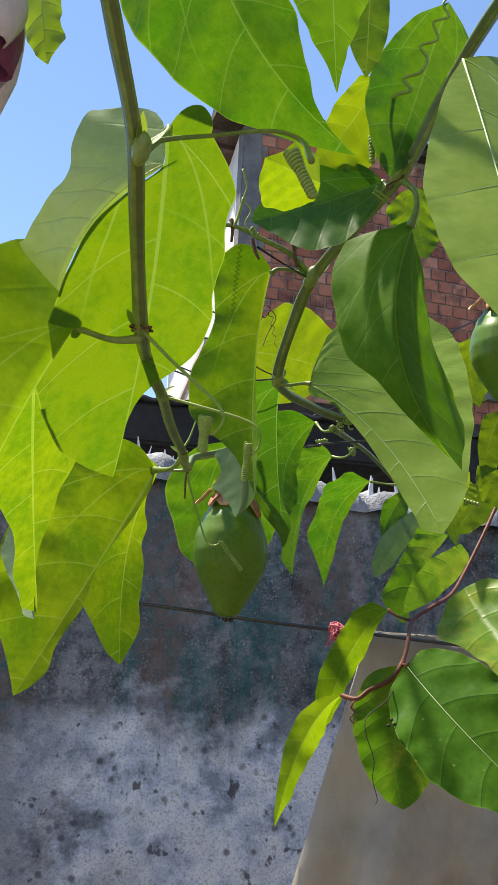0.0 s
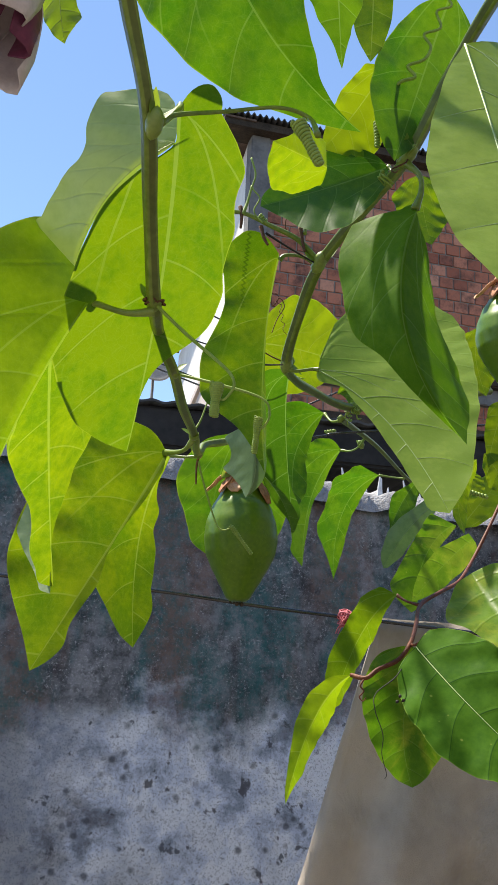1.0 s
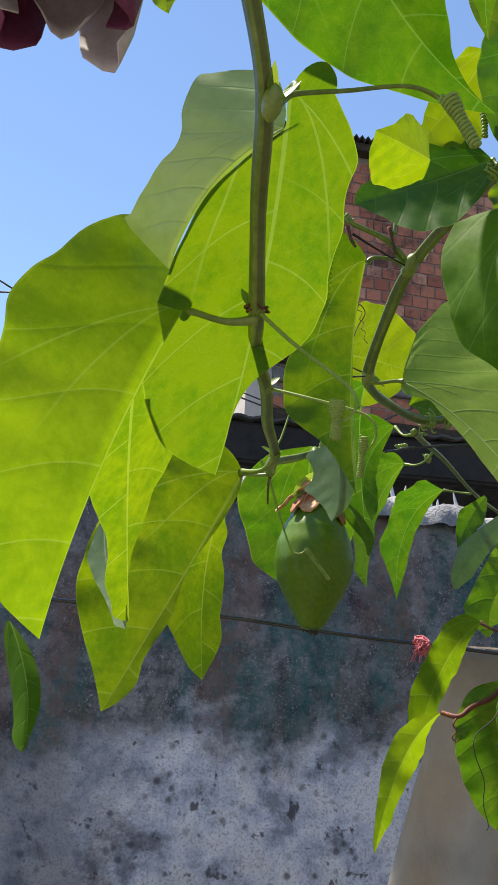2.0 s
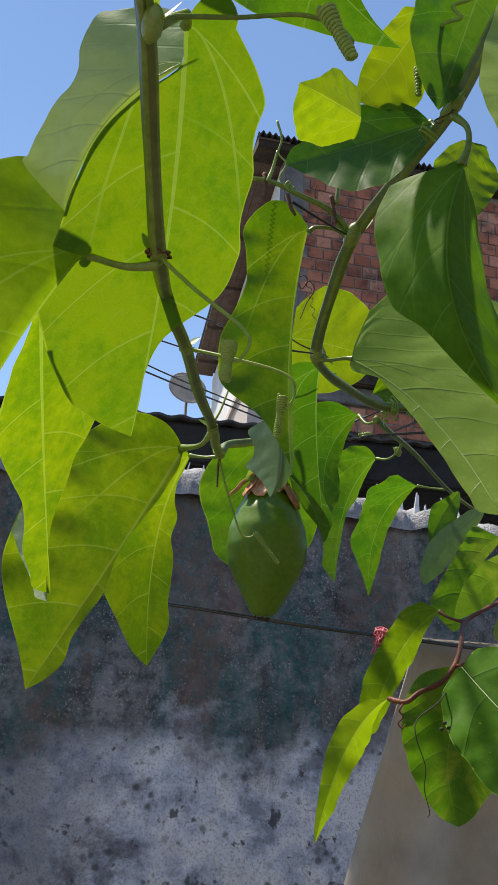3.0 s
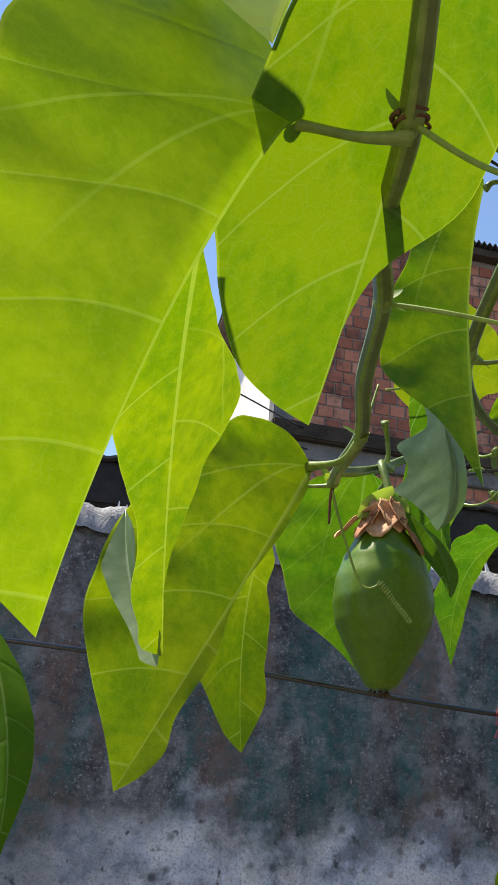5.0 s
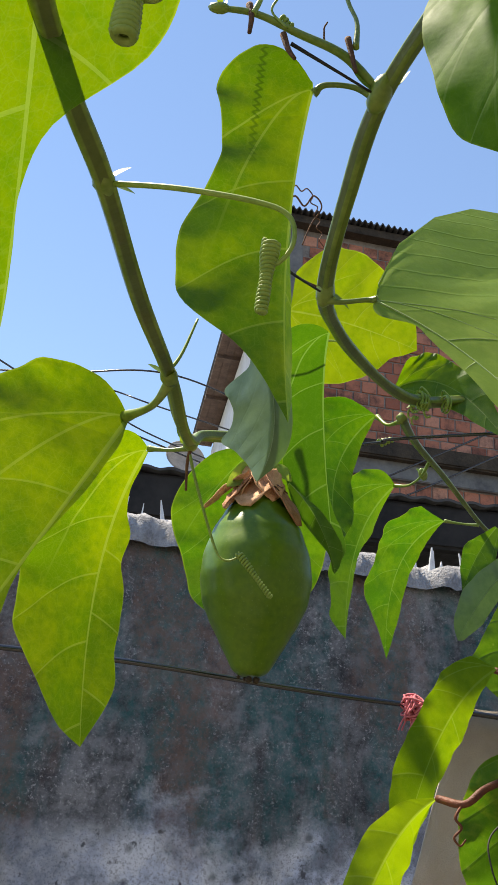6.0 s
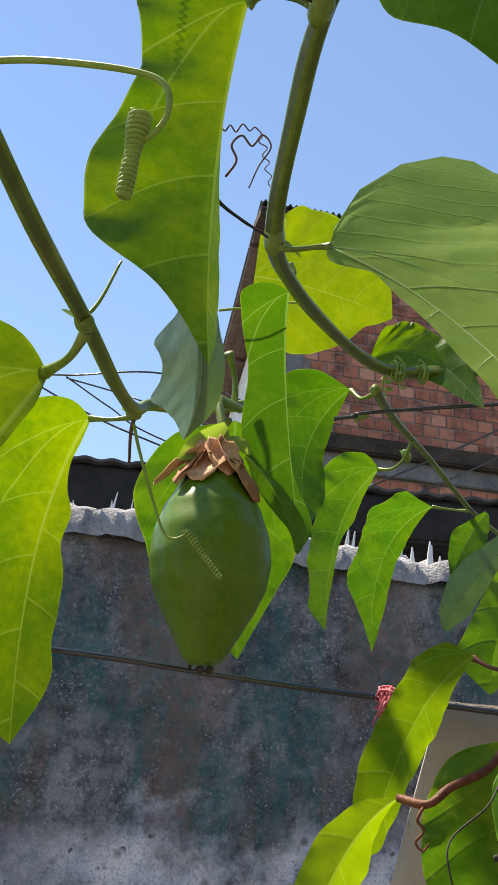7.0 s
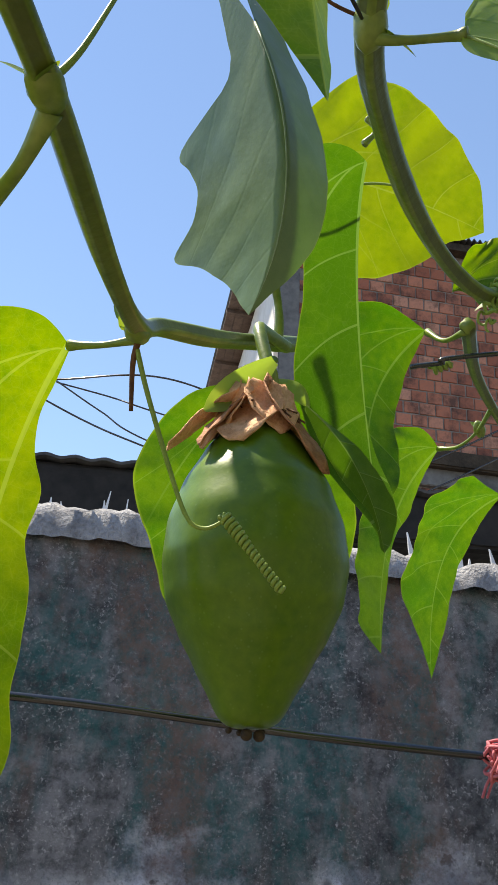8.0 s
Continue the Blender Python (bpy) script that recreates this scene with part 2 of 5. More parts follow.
def wall_paint():
    k = Mat("stained_plaster", 0.85, 0.25)
    z = k.height()
    rag = k.math("ADD", z, k.math("MULTIPLY", k.math("SUBTRACT", k.noise(2.6, 10, 0.68), 0.5), 0.62))
    grain = k.noise(190, 6, 0.8)
    # washed bluish lower coat with mould spots and bare brown patches
    low = k.ramp(k.noise(9, 8, 0.66), (0.39, (0.33, 0.38, 0.47)), (0.47, (0.66, 0.72, 0.85)), (0.55, (0.88, 0.91, 0.97)))
    low = k.mix(k.ramp(k.noise(3.4, 9, 0.72, dist=0.3), (0.56, 0.0), (0.64, 0.70)), low, (0.105, 0.09, 0.088))
    low = k.mix(k.ramp(k.noise(24, 6, 0.62), (0.36, 0.85), (0.40, 0.0)), low, (0.070, 0.066, 0.075))
    low = k.mix(k.ramp(k.noise(2.3, 7, 0.68, k.at(1.0, 1.0, 0.8)), (0.53, 0.0), (0.68, 0.60)), low, (0.24, 0.28, 0.335))
    spot = k.math("MULTIPLY", k.ramp(k.math("ADD", k.cells(26), k.math("MULTIPLY", k.noise(60, 4, 0.6), 0.16)), (0.20, 0.8), (0.34, 0.0)), k.ramp(k.noise(7, 3), (0.42, 0.0), (0.56, 1.0)))
    low = k.mix(spot, low, (0.085, 0.088, 0.105))
    low = k.mix(k.ramp(grain, (0.42, 0.50), (0.48, 0.0)), low, (0.12, 0.125, 0.145))
    # the mould gathers at one end
    side = k.node("ShaderNodeSeparateXYZ", Vector=k.co).outputs[0]
    far = k.math("ADD", side, k.math("MULTIPLY", k.math("SUBTRACT", k.noise(5.0, 9, 0.72), 0.5), 0.8))
    low = k.mix(k.ramp(k.math("ADD", far, 1.0), (0.50, 0.62), (0.72, 0.0)), low, (0.10, 0.115, 0.14))
    # sooty upper coat, gritty, with pale grains
    high = k.ramp(k.noise(6.5, 9, 0.72), (0.38, (0.070, 0.076, 0.084)), (0.50, (0.160, 0.167, 0.178)), (0.62, (0.32, 0.325, 0.34)))
    high = k.mix(k.ramp(grain, (0.51, 0.0), (0.59, 0.65)), high, (0.22, 0.22, 0.225))
    high = k.mix(k.ramp(k.noise(26, 7, 0.75), (0.38, 0.55), (0.53, 0.0)), high, (0.036, 0.036, 0.038))
    high = k.mix(k.ramp(k.noise(75, 7, 0.8), (0.575, 0.0), (0.65, 0.7)), high, (0.40, 0.40, 0.41))
    grit = k.math("MULTIPLY", k.ramp(k.noise(150, 5, 0.78), (0.55, 0.0), (0.61, 0.85)), k.ramp(k.noise(11, 7, 0.74), (0.44, 0.0), (0.56, 1.0)))
    high = k.mix(grit, high, (0.52, 0.515, 0.52))
    drip = k.at(4.2, 4.2, 1.3)
    teal = k.math("MULTIPLY", k.ramp(k.noise(1.6, 4, 0.6, drip), (0.45, 0.0), (0.55, 1.0)), k.ramp(k.noise(46, 7, 0.75), (0.36, 0.0), (0.56, 0.62)))
    high = k.mix(teal, high, (0.014, 0.150, 0.150))
    drip2 = k.node("ShaderNodeMapping", Vector=k.co, Scale=(3.8, 3.8, 1.0), Location=(3.7, 1.2, 0.4)).outputs[0]
    rust = k.math("MULTIPLY", k.ramp(k.noise(1.9, 4, 0.6, drip2), (0.49, 0.0), (0.59, 1.0)), k.ramp(k.noise(40, 7, 0.75), (0.36, 0.0), (0.58, 0.85)))
    high = k.mix(k.math("MULTIPLY", rust, 0.8), high, (0.23, 0.145, 0.115))
    col = k.mix(k.ramp(k.math("DIVIDE", rag, 2.2), (0.655, 0.0), (0.695, 1.0)), low, high)
    k.set("Base Color", col)
    k.bump(k.math("ADD", grain, k.math("MULTIPLY", k.noise(16, 5), 1.2)), 0.8, 0.006)
    return k.m


def brick_clay():
    k = Mat("brick_clay", 0.85, 0.2)
    r = k.rand()
    col = k.ramp(r, (0.0, (0.30, 0.095, 0.058)), (0.35, (0.43, 0.150, 0.090)), (0.75, (0.52, 0.205, 0.128)), (1.0, (0.57, 0.28, 0.19)))
    soot = k.ramp(k.noise(3.5, 6, 0.7, k.node("ShaderNodeNewGeometry").outputs["Position"]), (0.47, 0.0), (0.64, 0.82))
    k.set("Base Color", k.mix(soot, k.mix(k.ramp(k.noise(30, 4), (0.35, 0.0), (0.7, 0.4)), col, (0.24, 0.14, 0.11)), (0.05, 0.036, 0.034)))
    k.bump(k.noise(50, 4), 0.4, 0.006)
    return k.m


WALL, BRICK = wall_paint(), brick_clay()
MORTAR = plain_noise("mortar", (0.14, 0.12, 0.108), (0.29, 0.255, 0.23), 5, 0.9, 0.5, dist=0.01)
CAP = plain_noise("mortar_cap", (0.20, 0.20, 0.205), (0.50, 0.50, 0.51), 30, 0.9, 0.9, dist=0.008)
CONCRETE = plain_noise("grey_concrete", (0.10, 0.10, 0.105), (0.22, 0.215, 0.21), 3, 0.9, 0.4, dist=0.01)
MOSS = plain_noise("sooty_slab", (0.022, 0.018, 0.014), (0.075, 0.055, 0.038), 4, 0.95, 0.6, dist=0.02)
BOUNCE_PALE = plain_noise("bounce_wall_pale", (0.55, 0.52, 0.47), (0.70, 0.67, 0.61), 2, 0.9, 0.2)
WHITE = plain_noise("white_plaster", (0.62, 0.60, 0.57), (0.80, 0.78, 0.75), 2, 0.85, 0.2)
BEIGE = plain_noise("beige_plaster", (0.44, 0.38, 0.34), (0.60, 0.53, 0.48), 2, 0.85, 0.2)
# near black, carries the shade inside the lean-to and the recess
NEAR_BLACK = plain_noise("dark_shed", (0.012, 0.011, 0.011), (0.035, 0.031, 0.028), 6, 0.9, 0.4)
TIMBER = plain_noise("brown_boards", (0.075, 0.052, 0.042), (0.17, 0.12, 0.098), 7, 0.85, 0.4)
SHEET = plain_noise("roof_sheet", (0.030, 0.029, 0.029), (0.09, 0.085, 0.08), 4, 0.8, 0.3)
LINE = plain_noise("line_sheath", (0.008, 0.008, 0.009), (0.020, 0.020, 0.022), 60, 0.16, spec=1.0)
CABLE = plain_noise("black_cable", (0.012, 0.012, 0.013), (0.030, 0.030, 0.032), 60, 0.25, spec=0.9)
PINK = plain_noise("pink_string", (0.48, 0.10, 0.13), (0.72, 0.24, 0.27), 150, 0.8)
DISH = plain_noise("grey_dish", (0.20, 0.19, 0.18), (0.34, 0.32, 0.30), 12, 0.6)
GLASS_W = plain_noise("shard", (0.55, 0.57, 0.60), (0.78, 0.80, 0.82), 40, 0.25)
GROUND = plain_noise("yard_earth", (0.080, 0.070, 0.056), (0.145, 0.128, 0.104), 3, 0.95, 0.5, dist=0.01)
PETAL = plain_noise("petal_purple", (0.10, 0.018, 0.055), (0.26, 0.055, 0.13), 60, 0.55)
PETAL_IN = plain_noise("petal_pale", (0.52, 0.45, 0.47), (0.74, 0.66, 0.68), 70, 0.55)

def cloth_material():
    k = Mat("canvas", 0.9, 0.15)
    tone = k.ramp(k.noise(6, 6, 0.6), (0.38, (0.30, 0.260, 0.220)), (0.62, (0.50, 0.440, 0.376)))
    weave = k.noise(900, 2)
    crease = k.noise(11, 4, 0.5, k.at(1.0, 1.0, 0.8), 0.5)
    k.set("Base Color", k.mix(k.math("MULTIPLY", weave, 0.25), tone, (0.20, 0.17, 0.14)))
    k.bump(k.math("ADD", k.math("MULTIPLY", weave, 0.12), k.math("MULTIPLY", crease, 2.0)), 0.6, 0.008)
    return k.m


CANVAS = cloth_material()

# ---- building blocks ----
ORIGIN = {}


def thing(name, at, label, category, group="", kind=""):
    ob = new(name)
    ob.empty_display_size = 0.05
    ob.location = at
    ORIGIN[ob.name] = Vector(at)
    return tagged(ob, label, category, group, kind)


def part(name, bm, material, parent=None, label="", at=None, smooth=True):
    """Links a bmesh, whose vertices are in the world's metres, as one mesh object with its origin at the given place."""
    base = ORIGIN[parent.name] if parent else Vector((0, 0, 0))
    o = Vector(at) if at is not None else base.copy()
    bmesh.ops.translate(bm, verts=bm.verts, vec=-o)
    me = bpy.data.meshes.new(name)
    bm.to_mesh(me)
    bm.free()
    for m in material if isinstance(material, (list, tuple)) else (material,):
        me.materials.append(m)
    for f in me.polygons:
        f.use_smooth = smooth
    ob = new(name, me)
    ob.location = o - base
    ob.parent = parent
    ORIGIN[ob.name] = o
    if label:
        tagged(ob, label)
    return ob


def smooth_path(pts, per=7):
    p = [Vector(q) for q in pts]
    if len(p) == 2:
        return [p[0].lerp(p[1], i / per) for i in range(per + 1)]
    p = [2 * p[0] - p[1]] + p + [2 * p[-1] - p[-2]]
    out = []
    for i in range(1, len(p) - 2):
        a, b, c, d = p[i - 1:i + 3]
        for j in range(per):
            t = j / per
            out.append(0.5 * (2 * b + (c - a) * t + (2 * a - 5 * b + 4 * c - d) * t * t + (3 * b - a - 3 * c + d) * t ** 3))
    return out + [p[-2]]


def sweep(bm, path, radius, sides=8, rib=0.0, ends=True):
    """A tube round a path; radius: a number or a function of 0 to 1."""
    rings, ref = [], Vector((0.13, 0.31, 0.94)).normalized()
    n = len(path)
    for i, c in enumerate(path):
        d = (path[min(i + 1, n - 1)] - path[max(i - 1, 0)])
        d = d.normalized() if d.length > 1e-9 else Vector((0, 0, 1))
        ref = (ref - d * ref.dot(d))
        ref = ref.normalized() if ref.length > 1e-6 else d.orthogonal().normalized()
        q = d.cross(ref)
        r = radius(i / max(n - 1, 1)) if callable(radius) else radius
        ring = []
        for k in range(sides):
            a = 2 * math.pi * k / sides
            rr = r * (1 + rib * math.cos(4 * a))
            ring.append(bm.verts.new(c + ref * (math.cos(a) * rr) + q * (math.sin(a) * rr)))
        rings.append(ring)
    uv = bm.loops.layers.uv.verify() if rib else None
    for i, (a, b) in enumerate(zip(rings, rings[1:])):
        for k in range(sides):
            f = bm.faces.new((a[k], a[(k + 1) % sides], b[(k + 1) % sides], b[k]))
            if rib:
                for c, (s, t) in zip(f.loops, ((k, i), (k + 1, i), (k + 1, i + 1), (k, i + 1))):
                    c[uv].uv = (s / sides, t / n)
    if ends:
        bm.faces.new(rings[0][::-1]), bm.faces.new(rings[-1])


def tube(name, pts, r, plant, ribbed=False, look=""):
    path = smooth_path(pts, 8)
    bm = bmesh.new()
    thin = "tendril" in name

    def rad(t):
        if name == "stem":
            return r * (1.0 + 0.05 * math.sin(t * 61))
        if name == "petiole":
            return r * (1.25 - 0.5 * math.sin(math.pi * t) + (0.1 if t > 0.9 else 0))
        return r * (1.15 - 0.5 * t)
    bm.loops.layers.uv.new("round")
    sweep(bm, path, rad, 24 if ribbed else 10, 0.11 if ribbed else 0.0)
    mat = TENDRIL if thin and look == "" else TUBE[look]
    return part(name, bm, mat, plant, at=path[0])


def coil(a, b, radius, turns, wire, plant):
    """A tightly wound tendril, hanging from a to b."""
    a, b = Vector(a), Vector(b)
    ax = (b - a).normalized()
    u = ax.orthogonal().normalized()
    v = ax.cross(u)
    path = []
    n = turns * 12
    for i in range(n + 1):
        t = i / n
        w = 2 * math.pi * turns * t
        q = min(1.0, max(0.0, (t - 0.15) / 0.4))
        rr = 0.9 * radius * (1.0 - 0.40 * q * q * (3 - 2 * q) + 0.05 * math.sin(9 * t + a.x * 40))
        path.append(a.lerp(b, t) + (u * math.cos(w) + v * math.sin(w)) * rr)
    wire = max(wire, 0.46 * (b - a).length / turns)
    bm = bmesh.new()
    sweep(bm, path, wire, 6)
    return part("coiled_tendril", bm, TENDRIL, plant, at=a)


STATIONS = [0.0, 0.04, 0.1, 0.18, 0.27, 0.36, 0.46, 0.56, 0.66, 0.75, 0.83, 0.9, 0.96, 1.0]
LOBE = [90.0, 105.0, 120.0, 135.0, 150.0, 165.0]


def between(xs, v, x):
    """A smooth curve through values v at places xs."""
    n = len(xs)
    x = min(max(x, xs[0]), xs[-1])
    i = max(j for j in range(n - 1) if xs[j] <= x)
    h = xs[i + 1] - xs[i]
    t = (x - xs[i]) / h

    def slope(j):
        k, m = max(j - 1, 0), min(j + 1, n - 1)
        return (v[m] - v[k]) / (xs[m] - xs[k])
    a, b = slope(i) * h, slope(i + 1) * h
    w = (2 * t ** 3 - 3 * t * t + 1) * v[i] + (t ** 3 - 2 * t * t + t) * a + (3 * t * t - 2 * t ** 3) * v[i + 1] + (t ** 3 - t * t) * b
    return max(w, 0.0)


def side_veins(place, L, widths, material, blade, at):
    """The raised side veins of a blade: two that leave its foot on each side and a few that leave the midrib."""
    for half in (0, 1):
        def run(path, reach):
            pts = []
            for u, v in path:
                if not 0.0 <= u <= 0.94 or v > 0.93 * between(STATIONS, tuple(widths[half]) + (0.0,), u):
                    break
                pts.append(place(half, u, v))
            if len(pts) < 5:
                return
            bm = bmesh.new()
            sweep(bm, pts, lambda t: (0.0016 * L + 0.00006) * reach * (1.0 - 0.78 * t), 5)
            part("side_vein", bm, material, blade, at=at)
        for start in ((0.301, 0.516, 0.731), (0.215, 0.43, 0.645, 0.86))[half]:
            run([(start + 0.55 * v + 0.45 * v * v - 0.012 * math.sin(16 * v), v) for v in [0.015 * i for i in range(45)]], 0.8)
        for rise, bend in ((0.27, 0.55), (0.62, 0.75)):
            run([(u, rise * u ** bend) for u in [0.6 * (i / 26) ** 1.6 for i in range(27)]], 1.0)


def leaf(foot, mid, tip, side_a, side_b, ra, rb, look="", plant=None, wave=1.0, twist_a=None, twist_b=None, lobe_a=None, lobe_b=None, cup=0.0):
    """A leaf blade that grows from its foot through mid to its tip. side_a, side_b: the ways in which its halves spread;
    ra, rb: their half widths at the stations; twist_a, twist_b: the ways in which they spread at the tip;
    lobe_a, lobe_b: how far the lobes reach back beside the stalk;
    cup: how far both halves curve off across the blade."""
    B, C, T = Vector(foot), Vector(mid), Vector(tip)
    L = (T - B).length
    K = 2 * C - (B + T) / 2
    S = (Vector(side_a).normalized(), Vector(side_b).normalized())
    S2 = (Vector(twist_a or side_a).normalized(), Vector(twist_b or side_b).normalized())
    chord = (T - B).normalized()
    N = [chord.cross(s).normalized() for s in S]
    N[1] = -N[1]
    seed = Vector((B.x * 91, B.y * 57, B.z * 73))
    quilt = {"spotted": 0.0065, "blotched": 0.005, "pale": 0.0042, "yellowing": 0.005, "glossy": 0.0008}.get(look, 0.0024)

    def rib(s):
        return B + 2 * (K - B) * s if s < 0 else (1 - s) ** 2 * B + 2 * s * (1 - s) * K + s * s * T

    def place(half, u, v):
        way = S[half].lerp(S2[half], min(1.0, max(0.0, u))).normalized()
        p = rib(u) + way * (v * L)
        edge = min(1.0, v * 5)
        q = Vector((u * 3.0, v * 3.0 + half * 7, 0)) + seed
        lift = 0.035 * noise.noise(q) * edge + 0.008 * math.sin(u * 31 + seed.x - v * 14) * min(1.0, v * v * 14)
        lift += 0.012 * noise.noise(q * 3.3) * edge
        side = (u - 0.55 * v - 0.45 * v * v) / 0.215 + 0.4 * half
        lift += quilt * math.cos(2 * math.pi * (side - 0.4)) * min(1.0, v * 9) * min(1.0, max(0.0, u) * 6)
        return p + N[half] * (lift * L * wave + cup * v * v * L)

    bm = bmesh.new()
    uv, uv2 = bm.loops.layers.uv.new("blade"), bm.loops.layers.uv.new("margin")
    flat, rim = {}, {}

    def vert(half, u, v, e):
        c = place(half, u, v)
        ripple = wave * (0.0045 * math.sin(u * 37 + 2 * seed.y + half * 2) + 0.0025 * math.sin(u * 71 + seed.x))
        p = bm.verts.new(c + N[half] * (ripple * L * e ** 4 * min(1.0, v * 7)))
        flat[p], rim[p] = (u, v if half else -v), (e, 0.0)
        return p
    NU, NV = 56, 10

    def strip(rows, half):
        for p, q in zip(rows, rows[1:]):
            for i in range(NV):
                quad = (p[i], q[i], q[i + 1], p[i + 1])
                f = bm.faces.new(quad if half else quad[::-1])
                for c in f.loops:
                    c[uv].uv, c[uv2].uv = flat[c.vert], rim[c.vert]
    for half, vals, lobe in ((0, ra, lobe_a), (1, rb, lobe_b)):
        rows = []
        for k in range(NU + 1):
            u = k / NU
            w = between(STATIONS, tuple(vals) + (0.0,), u) + 0.0008
            w *= 1 + 0.02 * noise.noise(Vector((u * 9, half * 5, 0)) + seed)
            rows.append([vert(half, u, w * i / NV, i / NV) for i in range(NV + 1)])
        strip(rows, half)
        if lobe:
            fan = []
            for k in range(17):
                d = 90.0 + 15.0 * len(lobe) * k / 16
                r = between(LOBE[:len(lobe) + 1], (vals[0] + 0.0008,) + tuple(lobe), d)
                if k == 0:
                    r *= 1 + 0.02 * noise.noise(Vector((0, half * 5, 0)) + seed)
                fan.append([vert(half, r * math.cos(radians(d)) * i / NV, r * math.sin(radians(d)) * i / NV, i / NV) for i in range(NV + 1)])
            strip(fan[::-1], half)
    bmesh.ops.remove_doubles(bm, verts=bm.verts, dist=1e-6)
    blade = part("leaf", bm, LEAF[look], plant, at=B)
    tagged(blade, {"": "broad green leaf with pale veins", "dark": "dark green leaf, shade put into its colour", "shady": "mid-green leaf, part shade put into its colour", "deep": "long leaf with a rolled edge, shade put into its deep green", "soft": "folded lobe of a large leaf, sheen put into its pale colour", "sunny": "yellow-green leaf, sunlit tone put into its colour", "backlit": "yellow-green leaf, light from behind put into its colour", "broad": "very large lobed yellow-green leaf",
                   "glossy": "leaf showing its underside, sky sheen put into its blue-green", "pale": "large leaf, pale sheen put into its colour", "streaked": "narrow folded leaf with a dark zigzag streak",
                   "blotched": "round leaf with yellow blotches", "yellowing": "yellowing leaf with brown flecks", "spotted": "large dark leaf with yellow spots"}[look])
    solid = look in ("pale", "spotted", "glossy", "soft")
    if not solid:
        return blade
    bm = bmesh.new()
    w = 0.0026 * L + 0.0001
    sweep(bm, [rib(i / 16 * 0.985) for i in range(17)], lambda t: w * (1.0 - 0.82 * t), 6)
    vein = VEIN_DULL if look == "glossy" else VEIN_PALE
    part("midrib", bm, vein, blade, at=B)
    if look not in ("spotted", "glossy"):
        side_veins(place, L, (ra, rb), vein, blade, B)
    return blade


def knot(p, r, plant, up=(0, 0, 1), seed=0):
    """A swollen joint of a stem with two small stipules."""
    rng = random.Random(seed)
    p, up = Vector(p), Vector(up).normalized()
    bm = bmesh.new()
    bmesh.ops.create_icosphere(bm, subdivisions=2, radius=r)
    for v in bm.verts:
        v.co *= 1 + 0.18 * noise.noise(v.co * (0.9 / r) + Vector((seed, 0, 0)))
        v.co += up * (v.co.dot(up) * 0.9)
    bmesh.ops.translate(bm, verts=bm.verts, vec=p)
    part("stem_joint", bm, STEM, plant, at=p)
    for k in range(2):
        d = Vector((rng.uniform(-1, 1), rng.uniform(-1, 0.2), rng.uniform(-0.2, 1))).normalized()
        s = d.orthogonal().normalized()
        bm = bmesh.new()
        ln = r * rng.uniform(2.0, 3.0)
        rows = []
        for i in range(6):
            t = i / 5
            wd = r * 0.75 * math.sin(math.pi * (0.12 + 0.86 * t)) + 0.0001
            c = p + d * (ln * t + r * 0.4) + up * (0.35 * ln * t * t)
            rows.append((bm.verts.new(c - s * wd), bm.verts.new(c + up * wd * 0.3), bm.verts.new(c + s * wd)))
        for a, b in zip(rows, rows[1:]):
            bm.faces.new((a[0], a[1], b[1], b[0])), bm.faces.new((a[1], a[2], b[2], b[1]))
        part("stipule", bm, LEAF["sunny"], plant, at=p)


def box(bm, lo, hi, m=None, bevel=0.0):
    r = bmesh.ops.create_cube(bm, size=1.0)
    c, s = [(a + b) / 2 for a, b in zip(lo, hi)], [b - a for a, b in zip(lo, hi)]
    for v in r["verts"]:
        v.co = Vector((v.co.x * s[0] + c[0], v.co.y * s[1] + c[1], v.co.z * s[2] + c[2]))
    if bevel:
        es = list({e for v in r["verts"] for e in v.link_edges})
        r = bmesh.ops.bevel(bm, geom=es, offset=bevel, segments=2, affect="EDGES")
        vs = r["verts"]
    else:
        vs = r["verts"]
    if m is not None:
        bmesh.ops.transform(bm, matrix=m, verts=list(set(vs) | set(r["verts"])))


def local_part(name, bm, material, parent, label="", smooth=False, m=None):
    """Links a bmesh given in its parent's own axes."""
    me = bpy.data.meshes.new(name)
    bm.to_mesh(me)
    bm.free()
    me.materials.append(material)
    for f in me.polygons:
        f.use_smooth = smooth
    ob = new(name, me)
    ob.parent = parent
    if m is not None:
        ob.matrix_local = m
    if label:
        tagged(ob, label)
    return ob


# ---- the ground, the boundary wall and two added unseen walls ----
def ground_sheet():
    bm = bmesh.new()
    bmesh.ops.create_grid(bm, x_segments=40, y_segments=40, size=600)
    for v in bm.verts:
        if v.co.length < 40:
            v.co.z = 0.0
        else:
            v.co.z = -0.3 + 0.4 * noise.noise(v.co * 0.02)
    tagged(part("ground", bm, GROUND), "trodden brown earth of the yard", "ground", kind="structure")


